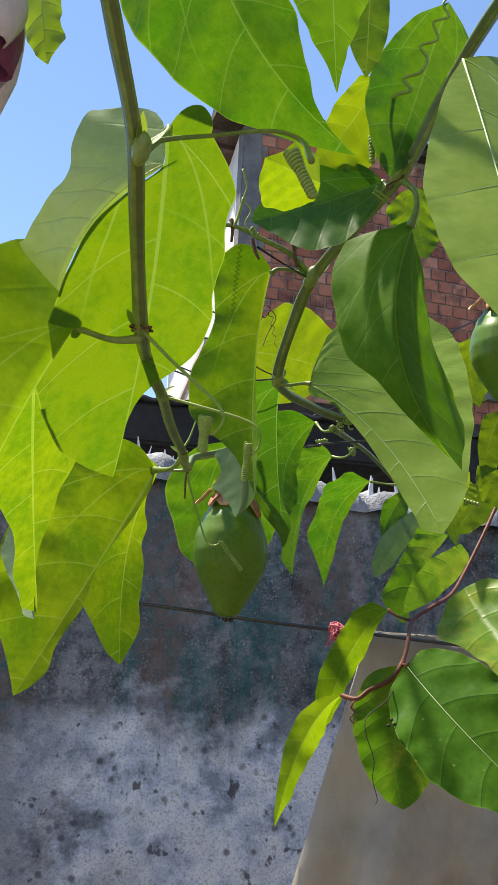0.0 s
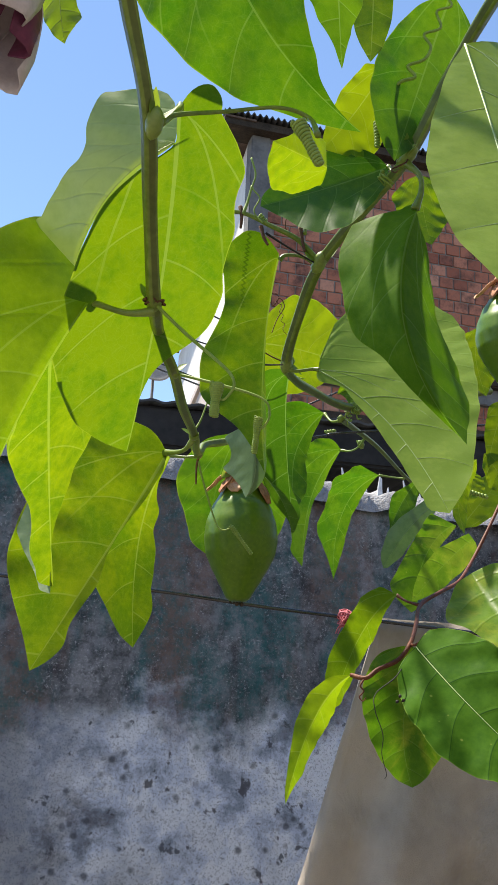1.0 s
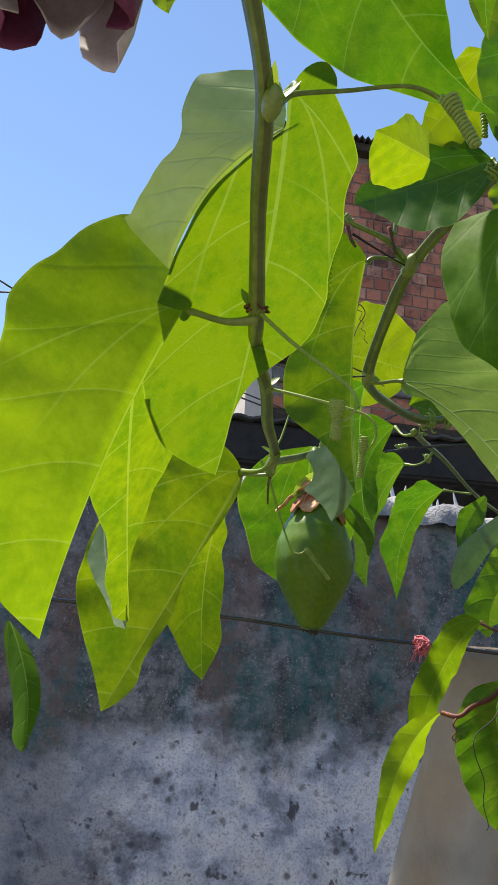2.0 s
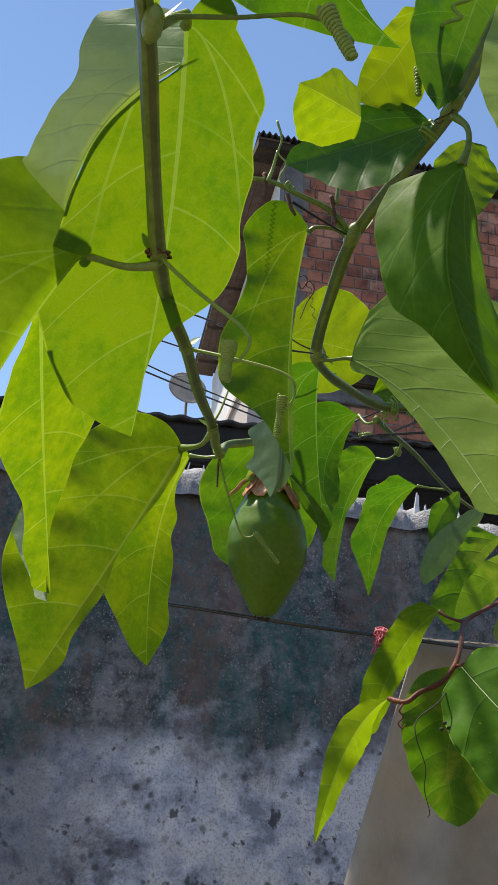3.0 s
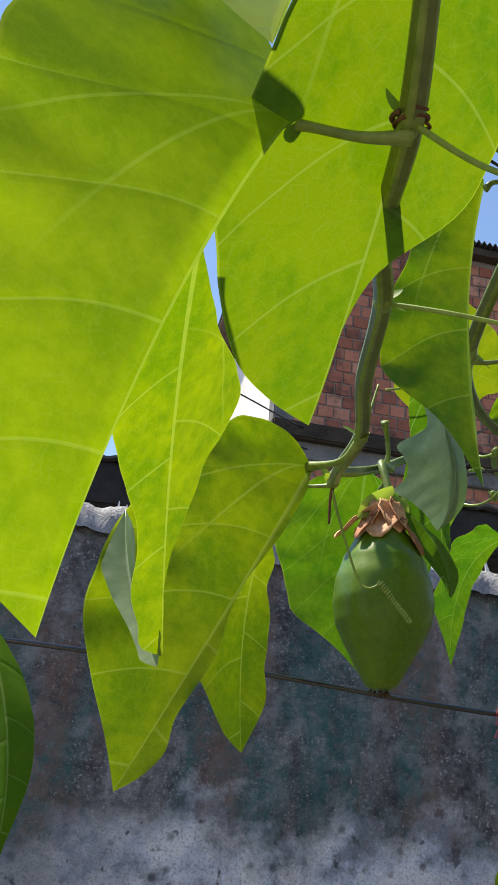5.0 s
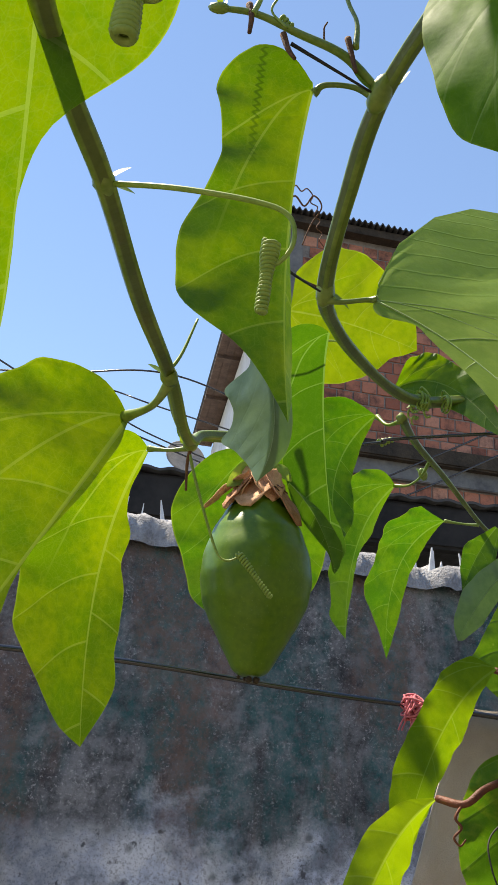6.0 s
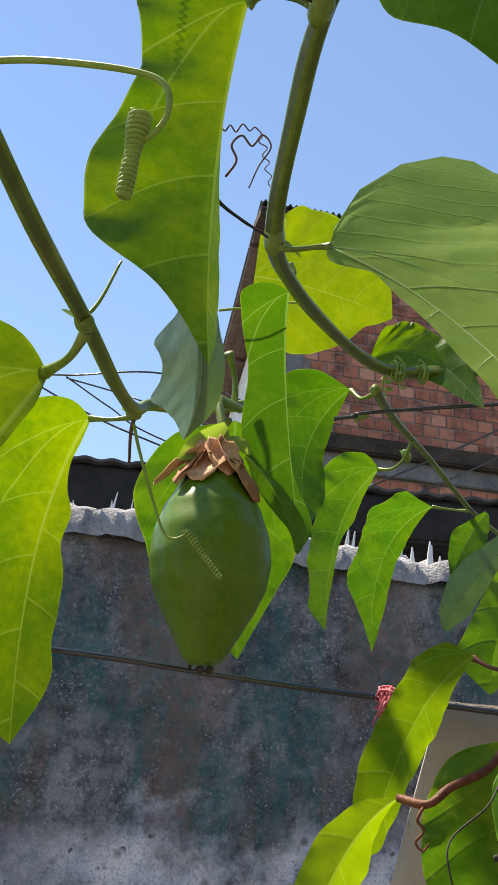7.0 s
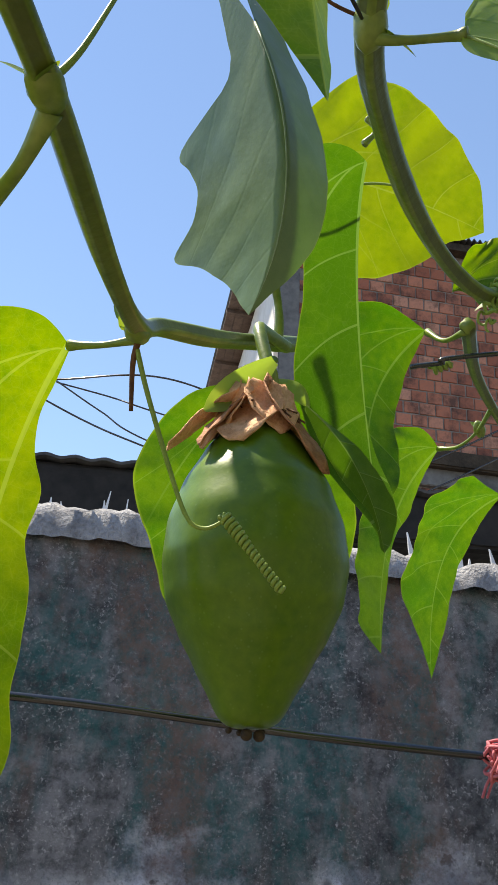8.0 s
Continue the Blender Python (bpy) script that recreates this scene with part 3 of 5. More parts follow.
def boundary_wall():
    """The stained wall behind the vine, its mortar cap and the glass set into it."""
    m = pose(0, 2.2325, 0, 0, 0, math.degrees(math.atan(0.25)))
    bm = bmesh.new()
    nx, nz = 150, 60
    grid = []
    for i in range(nx + 1):
        x = -3.2 + 6.4 * i / nx
        col = []
        for j in range(nz + 1):
            z = (2.02 - 0.052 * x) * j / nz
            q = Vector((x * 2.3, 0, z * 2.3))
            y = 0.006 * noise.noise(q) + 0.003 * noise.noise(q * 4) + 0.0015 * noise.noise(q * 13)
            col.append(bm.verts.new((x, y, z)))
        grid.append(col)
    for i in range(nx):
        for j in range(nz):
            bm.faces.new((grid[i][j], grid[i + 1][j], grid[i + 1][j + 1], grid[i][j + 1]))
    back = [bm.verts.new((x, 0.15, z)) for x, z in ((-3.2, 0), (3.2, 0), (3.2, 1.854), (-3.2, 2.186))]
    bm.faces.new(back[::-1])
    bm.faces.new([grid[0][j] for j in range(nz + 1)] + [back[3], back[0]])
    bm.faces.new([grid[nx][j] for j in range(nz, -1, -1)] + [back[1], back[2]])
    bm.faces.new([grid[i][nz] for i in range(nx + 1)] + [back[2], back[3]])
    me = bpy.data.meshes.new("wall")
    bm.to_mesh(me)
    bm.free()
    me.materials.append(WALL)
    wall = new("wall_north", me)
    for f in me.polygons:
        f.use_smooth = True
    wall.matrix_world = m
    tagged(wall, "dark mould-stained plaster wall, bluish white lower down", "wall", kind="structure")
    # uneven mortar cap
    bm = bmesh.new()
    rings = []
    n = 420
    for i in range(n + 1):
        x = -3.2 + 6.4 * i / n
        ring = []
        for k in range(10):
            a = math.pi * k / 9
            y = 0.075 - 0.094 * math.cos(a)
            lean = 0.020 * (x < 0) * min(1, -x / 0.6) - 0.012 * (x > 0) * min(1, x / 0.4)
            z = 2.004 - 0.052 * x + (0.068 + 0.4 * lean) * math.sin(a) ** 0.45
            q = Vector((x, y, z))
            d = 0.012 * noise.noise(q * 11) + 0.008 * noise.noise(q * 31) + 0.004 * noise.noise(q * 70)
            ring.append(bm.verts.new((x, y - d * (1.2 if k < 5 else -1.2), z + d * (1.4 if 0 < k < 9 else 0.7))))
        rings.append(ring)
    for a, b in zip(rings, rings[1:]):
        for k in range(9):
            bm.faces.new((a[k], b[k], b[k + 1], a[k + 1]))
    local_part("mortar_cap", bm, CAP, wall, "rough pale grey mortar cap", True)
    # broken glass on edge
    rng = random.Random(5)
    k = math.sqrt(1 + 0.0625)
    spots = [-0.62, -0.585, -0.44, -0.415, -0.355, -0.35, -0.318, -0.268, -0.255, -0.212, -0.20, 0.02, 0.112, 0.122, 0.20, 0.222, 0.262, 0.280, 0.292, 0.31, 0.36]
    x = -3.1
    while x < 3.1:
        x += rng.uniform(0.03, 0.14)
        if not -0.66 < x < 0.40:
            spots.append(x)
    for x in spots:
        x *= k
        bm = bmesh.new()
        h, wd, th = rng.uniform(0.045, 0.080), rng.uniform(0.0035, 0.0085), rng.uniform(0.0018, 0.0035)
        lean, skew = rng.uniform(-0.18, 0.18), rng.uniform(-0.4, 0.4)
        y0, z0 = rng.uniform(0.02, 0.09), 2.036 - 0.052 * x
        lo = [bm.verts.new((x + sx * wd, y0 + sy * th, z0)) for sx, sy in ((-1, -1), (1, -1), (1, 1), (-1, 1))]
        mid = [bm.verts.new((x + sx * wd * 0.55 + lean * h * 0.6, y0 + sy * th, z0 + 0.6 * h)) for sx, sy in ((-1, -1), (1, -1), (1, 1), (-1, 1))]
        top = [bm.verts.new((x + lean * h + skew * wd + sx * 0.0008, y0 + sy * th * 0.6, z0 + h)) for sx, sy in ((-1, -1), (1, -1), (1, 1), (-1, 1))]
        for a, b in ((lo, mid), (mid, top)):
            for i in range(4):
                bm.faces.new((a[i], a[(i + 1) % 4], b[(i + 1) % 4], b[i]))
        bm.faces.new(top), bm.faces.new(lo[::-1])
        local_part("glass_shard", bm, GLASS_W, wall)
    # plain unseen wall added behind the walker, bounces light onto the vine
    bm = bmesh.new()
    box(bm, (-4, -2.0, 0), (4, -1.8, 2.9))
    tagged(part("wall_south", bm, BOUNCE_PALE, smooth=False), "unseen plain pale wall added to bounce light into the yard", "wall", kind="structure")
    # unseen wall added on the right to keep sky light off
    bm = bmesh.new()
    box(bm, (1.7, -1.8, 0), (1.9, 2.2, 3.0))
    tagged(part("wall_east", bm, CONCRETE, smooth=False), "unseen plain grey wall added to block sky light from the right", "wall", kind="structure")
    return m


WALL_M = boundary_wall()
ground_sheet()


def shed():
    s = new("shed")
    s.matrix_world = WALL_M
    tagged(s, "open lean-to with a dark roof behind the wall, inner shade put into its colour", "shed")
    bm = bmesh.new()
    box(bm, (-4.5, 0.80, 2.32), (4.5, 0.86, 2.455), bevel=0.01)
    local_part("fascia", bm, NEAR_BLACK, s)
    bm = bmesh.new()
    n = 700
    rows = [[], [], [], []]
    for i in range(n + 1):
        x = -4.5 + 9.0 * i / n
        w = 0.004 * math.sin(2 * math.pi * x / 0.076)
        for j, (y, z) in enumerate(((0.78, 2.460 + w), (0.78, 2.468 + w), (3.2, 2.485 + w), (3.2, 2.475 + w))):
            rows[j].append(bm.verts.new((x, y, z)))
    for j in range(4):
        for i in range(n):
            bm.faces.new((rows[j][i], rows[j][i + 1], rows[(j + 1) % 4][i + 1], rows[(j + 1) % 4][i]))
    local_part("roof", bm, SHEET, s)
    # back wall coloured near black to read as the shaded interior
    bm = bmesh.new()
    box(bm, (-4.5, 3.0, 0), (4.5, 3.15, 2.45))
    local_part("back_wall", bm, NEAR_BLACK, s)
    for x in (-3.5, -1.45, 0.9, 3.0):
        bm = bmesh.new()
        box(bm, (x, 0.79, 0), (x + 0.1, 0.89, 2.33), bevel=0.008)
        local_part("post", bm, NEAR_BLACK, s)


shed()


# ---- the brick house ----
HOUSE = pose(-0.486, 10.36, -0.06, 0, 0, 17.9)


def house():
    h = new("brick_house")
    h.matrix_world = HOUSE
    tagged(h, "bare hollow-brick house with a corrugated roof and white plastered side", "house")

    def askew(bm):
        # the side leaves the front at a little less than a right angle
        for v in bm.verts:
            v.co.x += 0.104 * max(0.0, v.co.y - 0.2)

    def add(name, lo, hi, mat, label="", bevel=0.0, parent=h):
        bm = bmesh.new()
        box(bm, lo, hi, bevel=bevel)
        askew(bm)
        return local_part(name, bm, mat, parent, label)
    facade = add("facade", (0.0, 0.0, 5.60), (5.0, 0.2, 8.35), MORTAR, "sooty brick front")
    add("corner_column", (-0.02, -0.03, 5.60), (0.22, 0.19, 8.35), CONCRETE, "dark grey concrete column", 0.012)
    add("slab", (-0.06, -0.16, 5.50), (5.1, 0.3, 5.70), MOSS, "black mossy slab edge", 0.02)
    add("beam", (0.0, -0.05, 5.30), (5.0, 0.25, 5.52), CONCRETE, "grey concrete beam", 0.01)
    low = add("low_brick_band", (0.0, 0.02, 4.98), (5.0, 0.2, 5.30), MORTAR)
    add("lintel", (0.0, -0.02, 4.80), (5.0, 0.3, 4.98), MOSS)
    # the recess's darkness is painted on its wall
    add("recess_wall", (0.0, 1.4, 0.0), (5.0, 1.5, 5.0), NEAR_BLACK)
    add("ground_floor_wall", (-0.3, 0.0, 0.0), (5.0, 0.2, 3.4), CONCRETE)
    add("side_wall", (-0.012, 0.21, 5.72), (0.2, 7.8, 8.35), WHITE, "white plastered side wall")
    add("side_ledge", (-0.34, 0.05, 5.52), (0.0, 7.8, 5.60), BEIGE, "beige ledge")
    add("lower_side_wall", (-0.30, 0.05, 0.0), (0.0, 7.8, 5.52), BEIGE, "beige plastered lower wall")
    # roof sheet with its waves across the front edge
    bm = bmesh.new()
    n = 560
    rows = [[], [], [], []]
    for i in range(n + 1):
        x = -0.42 + 5.6 * i / n
        w = 0.022 * math.sin(2 * math.pi * x / 0.076)
        for j, (y, z) in enumerate(((-0.22, 8.48 + w), (-0.22, 8.50 + w), (7.9, 8.55 + w), (7.9, 8.53 + w))):
            rows[j].append(bm.verts.new((x, y, z)))
    for j in range(4):
        a, b = rows[j], rows[(j + 1) % 4]
        for i in range(n):
            bm.faces.new((a[i], a[i + 1], b[i + 1], b[i]))
    askew(bm)
    local_part("roof", bm, SHEET, h, "dark corrugated roof sheet")
    add("front_fascia", (-0.40, -0.16, 8.35), (5.1, 0.2, 8.45), MOSS)
    for i in range(3):
        add("soffit_board", (-0.40 + 0.13 * i, -0.18, 8.43), (-0.275 + 0.13 * i, 7.8, 8.455), TIMBER, "weathered brown board")
    for y in (0.6, 2.2, 3.8, 5.4, 7.0):
        add("rafter", (-0.39, y, 8.37), (0.0, y + 0.07, 8.43), TIMBER)
    # bricks
    cw, ch = 0.196, 0.152
    bm = bmesh.new()
    box(bm, (-0.092, -0.008, -0.070), (0.092, 0.012, 0.070), bevel=0.004)
    me = bpy.data.meshes.new("brick")
    bm.to_mesh(me)
    bm.free()
    me.materials.append(BRICK)
    rng = random.Random(3)
    rest = bmesh.new()

    def one(x, z, parent, y):
        ob = new("brick", me)
        ob.parent = parent
        ob.matrix_local = Matrix.LocRotScale((x, y + rng.uniform(-0.004, 0.004), z), Euler((0, rng.uniform(-0.012, 0.012), rng.uniform(-0.02, 0.02))), (rng.uniform(0.94, 1.0), 1, rng.uniform(0.93, 1.0)))
    for r in range(17):
        z = 5.70 + ch * (r + 0.5)
        for c in range(25):
            x = 0.30 + cw * (c + (0.5 if r % 2 else 0.0))
            if x > 4.9:
                continue
            if c < 14:
                one(x, z, facade, -0.004)
            else:
                box(rest, (x - 0.09, -0.012, z - 0.069), (x + 0.09, 0.01, z + 0.069))
    for r in range(2):
        for c in range(25):
            x = 0.1 + cw * (c + (0.5 if r % 2 else 0.0))
            if c < 14:
                one(x, 5.062 + ch * r, low, 0.018)
            elif x < 4.9:
                box(rest, (x - 0.09, 0.008, 4.992 + ch * r), (x + 0.09, 0.03, 5.132 + ch * r))
    tagged(local_part("far_bricks", rest, BRICK, facade), kind="stuff")


house()


def satellite_dish():
    d = thing("satellite_dish", (-1.77, 12.2, 4.95), "round grey satellite dish on a short pole", "dish")
    c, ax = Vector((-1.77, 12.2, 5.94)), Vector((0.35, -0.8, 0.35)).normalized()
    u = ax.orthogonal().normalized()
    v = ax.cross(u)
    bm = bmesh.new()
    rings = []
    for back in (0.0, -0.02):
        for i in range(8):
            r = 0.26 * (i + 0.3) / 7.3
            rings.append([bm.verts.new(c + ax * (0.9 * r * r + back) + (u * math.cos(2 * math.pi * k / 28) + v * math.sin(2 * math.pi * k / 28)) * r) for k in range(28)])
    for a, b in list(zip(rings[:8], rings[1:8])) + list(zip(rings[9:], rings[8:])) + [(rings[7], rings[15])]:
        for k in range(28):
            bm.faces.new((a[k], a[(k + 1) % 28], b[(k + 1) % 28], b[k]))
    bm.faces.new(rings[0][::-1])
    part("reflector", bm, DISH, d)
    bm = bmesh.new()
    sweep(bm, [Vector((-1.77, 12.25, 4.7)), Vector((-1.77, 12.25, 5.92))], 0.02, 10)
    part("pole", bm, CONCRETE, d)
    bm = bmesh.new()
    sweep(bm, [c - v * 0.28, c + ax * 0.30], 0.008, 6)
    part("feed_arm", bm, CONCRETE, d)


satellite_dish()


def cable(name, pts, r, label, mat=None):
    bm = bmesh.new()
    path = smooth_path(pts, 14)
    sweep(bm, path, r, 8)
    return tagged(part(name, bm, mat or CABLE, at=path[0]), label, "cable")


cable("overhead_cable", [(-9, 6.5, 8.6), (-5.5, 7.5, 6.75), (-3.283, 8.124, 5.554), (-2.233, 8.428, 5.016), (-1.448, 8.612, 4.726), (-0.2, 10.45, 4.82)], 0.009, "black overhead cable slung to the house")
cable("overhead_cable", [(-9, 8.2, 5.45), (-5.5, 8.35, 5.40), (-3.267, 8.487, 5.406), (-2.437, 8.551, 5.416), (-1.348, 8.629, 5.445), (-0.154, 10.31, 5.56)], 0.009, "black overhead cable slung to the house")
cable("overhead_cable", [(-2.437, 8.555, 5.402), (-2.02, 8.693, 5.151), (-1.551, 8.832, 4.903), (0.0, 10.5, 4.82)], 0.008, "black overhead cable branching from another cable")
cable("overhead_cable", [(-2.437, 8.563, 5.392), (-1.917, 8.651, 5.276), (-1.449, 8.742, 5.148), (-0.09, 10.45, 5.36)], 0.008, "black overhead cable branching from another cable")
cable("overhead_cable", [(0.1, 9.6, 4.3), (1.6, 9.9, 5.1), (4.0, 10.6, 6.6)], 0.010, "thin dark cable in front of the bricks")
cable("overhead_cable", [(0.1, 9.7, 4.6), (1.8, 9.9, 5.5), (4.0, 10.6, 6.9)], 0.010, "thin dark cable in front of the bricks")

# ---- the clothes line, its cloth and the knotted string ----
cable("clothes_line", [(-3.0, 0.30, 1.74), (-1.2, 0.752, 1.668), (-0.263, 0.986, 1.634), (-0.102, 1.026, 1.629), (0.112, 1.080, 1.614), (0.6, 1.20, 1.598), (1.75, 1.49, 1.62)], 0.0022, "black plastic-sheathed clothes line across the yard", LINE)
cable("trellis_wire", [(0.07, 1.05, 1.812), (0.084, 1.05, 1.814), (0.178, 1.05, 1.825), (0.9, 1.1, 1.90), (1.75, 1.25, 2.0)], 0.0014, "thin black wire that the vine climbs along")


def hanging_cloth():
    bm = bmesh.new()
    nx, nz = 70, 60
    g = []
    for i in range(nx + 1):
        col = []
        for j in range(nz + 1):
            s, t = i / nx, j / nz
            x = 0.150 + 0.75 * s - (0.30 * t + 0.05 * t * t) * (1 - s) ** 2
            y = 1.080 + 0.25 * (x - 0.112) + 0.012
            z = 1.617 - 0.012 * s - 1.05 * t
            fold = 0.036 * math.sin(21 * s + 2.5 * t + 0.8) * (0.16 + t) + 0.020 * math.sin(47 * s - 4 * t) * min(1, 2 * t) + 0.006 * min(1, 4 * t) * math.sin(90 * s + 9 * t)
            y += fold + 0.008 * noise.noise(Vector((x * 9, z * 5, 0))) + 0.009 * noise.noise(Vector((x * 26 + z * 12, z * 17, 3))) + 0.004 * noise.noise(Vector((x * 70, z * 45, 5)))
            col.append(bm.verts.new((x, y, z)))
        g.append(col)
    for i in range(nx):
        for j in range(nz):
            bm.faces.new((g[i][j], g[i][j + 1], g[i + 1][j + 1], g[i + 1][j]))
    ob = part("hanging_cloth", bm, CANVAS, at=(0.15, 1.09, 1.61))
    ob.modifiers.new("thick", "SOLIDIFY").thickness = 0.0016
    tagged(ob, "brown canvas cloth hung over the clothes line", "cloth")


hanging_cloth()


def string_knot():
    rng = random.Random(12)
    c = Vector((0.112, 1.076, 1.612))
    t = thing("string_knot", c, "tangled knot of pink string on the line", "string")
    for k in range(20):
        pts = []
        a, b = Vector([rng.gauss(0, 1) for _ in range(3)]).normalized(), Vector([rng.gauss(0, 1) for _ in range(3)])
        b = (b - a * b.dot(a)).normalized()
        r = rng.uniform(0.003, 0.0090)
        for i in range(9):
            w = 2 * math.pi * i / 8 * 0.93
            pts.append(c + (a * math.cos(w) + b * math.sin(w)) * r + Vector([rng.uniform(-0.0035, 0.0035) for _ in range(3)]))
        bm = bmesh.new()
        sweep(bm, smooth_path(pts, 4), 0.0008, 6)
        part("string_loop", bm, PINK, t)
    for k in range(7):
        d = Vector((rng.uniform(-0.9, 0.9), rng.uniform(-0.4, 0.4), -1))
        bm = bmesh.new()
        sweep(bm, smooth_path([c, c + d * 0.009, c + d * 0.017 + Vector((rng.uniform(-0.004, 0.004), 0, 0))], 4), 0.0007, 6)
        part("string_end", bm, PINK, t)


string_knot()


# ---- the fruit ----
def passion_fruit(top, bottom, radius, label):
    """A hanging egg-shaped fruit with dried sepals round its neck. top: where its stalk ends."""
    a, b = Vector(top), Vector(bottom)
    f = thing("passion_fruit", a, label, "fruit", "fruits on the vine")
    ax = (b - a).normalized()
    u = (Vector((1, 0, 0)) - ax * ax.x).normalized()
    v = ax.cross(u)
    L = (b - a).length
    prof = ((0.0, 0.20), (0.05, 0.40), (0.13, 0.60), (0.25, 0.82), (0.38, 0.965), (0.50, 1.0), (0.62, 0.935), (0.72, 0.79), (0.82, 0.605), (0.93, 0.40), (0.985, 0.29), (1.0, 0.18))

    def rad(t):
        for (t0, r0), (t1, r1) in zip(prof, prof[1:]):
            if t <= t1:
                w = (t - t0) / (t1 - t0)
                w = w * w * (3 - 2 * w) * 0.35 + w * 0.65
                return r0 + (r1 - r0) * w
        return prof[-1][1]
    bm = bmesh.new()
    rings = []
    NT, NA = 44, 48
    for i in range(NT + 1):
        t = i / NT
        ring = []
        for k in range(NA):
            w = 2 * math.pi * k / NA
            r = radius * rad(t) * (1 + 0.022 * math.cos(3 * w + 0.6) * min(1, t * 2) + 0.012 * noise.noise(Vector((math.cos(w) * 2, math.sin(w) * 2, t * 4))))
            ring.append(bm.verts.new(a + ax * (L * t) + (u * math.cos(w) + v * math.sin(w)) * r))
        rings.append(ring)
    for p, q in zip(rings, rings[1:]):
        for k in range(NA):
            bm.faces.new((p[k], p[(k + 1) % NA], q[(k + 1) % NA], q[k]))
    bm.faces.new(rings[0][::-1]), bm.faces.new(rings[-1])
    bmesh.ops.recalc_face_normals(bm, faces=bm.faces)
    body = part("body", bm, SKIN, f)
    body.modifiers.new("round", "SUBSURF").render_levels = 1
    rng = random.Random(4)
    # dried sepals: angle, length, droop, width
    for ang, ln, out, wd in ((193, 0.047, 0.86, 0.0060), (213, 0.042, 0.60, 0.0078), (226, 0.046, 0.70, 0.0044), (255, 0.037, 0.34, 0.0105), (300, 0.033, 0.60, 0.0088),
                             (335, 0.053, 0.60, 0.0108), (48, 0.032, 0.6, 0.008), (95, 0.028, 0.5, 0.008), (145, 0.032, 0.6, 0.008)):
        w0 = radians(-ang)
        d = u * math.cos(w0) + v * math.sin(w0)
        s = ax.cross(d).normalized()
        bm = bmesh.new()
        rows = []
        for i in range(9):
            t = i / 8
            c = a + ax * (-0.013 + ln * (1.05 - 0.5 * out) * t ** 1.1) + d * (0.0040 + ln * out * t * 0.82)
            lim = radius * rad(max(0, min(1, (c - a).dot(ax) / L))) + 0.0015
            off = (c - a) - ax * (c - a).dot(ax)
            if off.length < lim:
                c += off.normalized() * (lim - off.length)
            wid = 1.35 * wd * (0.12 + 0.88 * math.sin(math.pi * (0.16 + 0.76 * t)) ** 0.8)
            row = []
            for j in range(5):
                y = (j - 2) / 2
                crk = 0.0030 * noise.noise(Vector((ang + t * 5, y * 2.2, 1.7))) + 0.0022 * y * y
                row.append(bm.verts.new(c + s * (wid * y * (1 + 0.06 * rng.uniform(-1, 1))) - ax * crk + d * (0.0028 * noise.noise(Vector((t * 6, y * 3, ang))))))
            rows.append(row)
        for p, q in zip(rows, rows[1:]):
            for j in range(4):
                bm.faces.new((p[j], p[j + 1], q[j + 1], q[j]))
        se = part("dried_sepal", bm, SEPAL if ang not in (335, 226) else SEPAL_DARK, f, "curled brown dried sepal")
        se.modifiers.new("thick", "SOLIDIFY").thickness = 0.0006
    # crumbs of the withered flower
    bm = bmesh.new()
    for k in range(26):
        w0, q = rng.uniform(0, 2 * math.pi), rng.uniform(0.2, 1)
        d = u * math.cos(w0) + v * math.sin(w0)
        s = a + d * 0.008 - ax * 0.001
        e = s + d * rng.uniform(0.004, 0.012) + ax * rng.uniform(0.0, 0.010) * q
        sweep(bm, smooth_path([s, s.lerp(e, 0.5) + ax * -0.002, e], 3), 0.0005, 4)
    part("withered_threads", bm, DRY, f)
    # remains at the lower end
    for k in range(5):
        w0 = 2 * math.pi * k / 5 + 0.4
        p = b + (u * math.cos(w0) + v * math.sin(w0)) * radius * (0.20 if k > 1 else 0.12) + ax * (0.0005 if k > 1 else 0.0022)
        bm = bmesh.new()
        bmesh.ops.create_icosphere(bm, subdivisions=2, radius=0.0013 if k > 1 else 0.0023)
        bmesh.ops.translate(bm, verts=bm.verts, vec=p)
        part("blossom_scar", bm, SCAR, f)
    return f, ax, u, v


# ---- the vine ----
vine = thing("passion_vine", (0.1, 0.9, 0.0), "climbing passion fruit vine with large lobed leaves and coiled tendrils", "vine")
climber = thing("red_stemmed_climber", (0.2, 0.95, 0.0), "climber with red-brown stems and yellow-flecked oval leaves", "climber")
leaf((-0.0214, 0.4203, 1.8024), (-0.0344, 0.4916, 1.7381), (-0.0618, 0.5806, 1.6622),
     (-0.8247, -0.4755, -0.3064), (0.8247, 0.4755, 0.3064),
     (0.002, 0.003, 0.008, 0.104, 0.181, 0.226, 0.252, 0.285, 0.294, 0.264, 0.22, 0.172, 0.084),
     (0.116, 0.14, 0.172, 0.204, 0.184, 0.192, 0.176, 0.192, 0.152, 0.036, 0.002, 0.002, 0.002), lobe_b=(0.124, 0.124, 0.116, 0.076, 0.004), look="broad", wave=0.45, plant=vine)
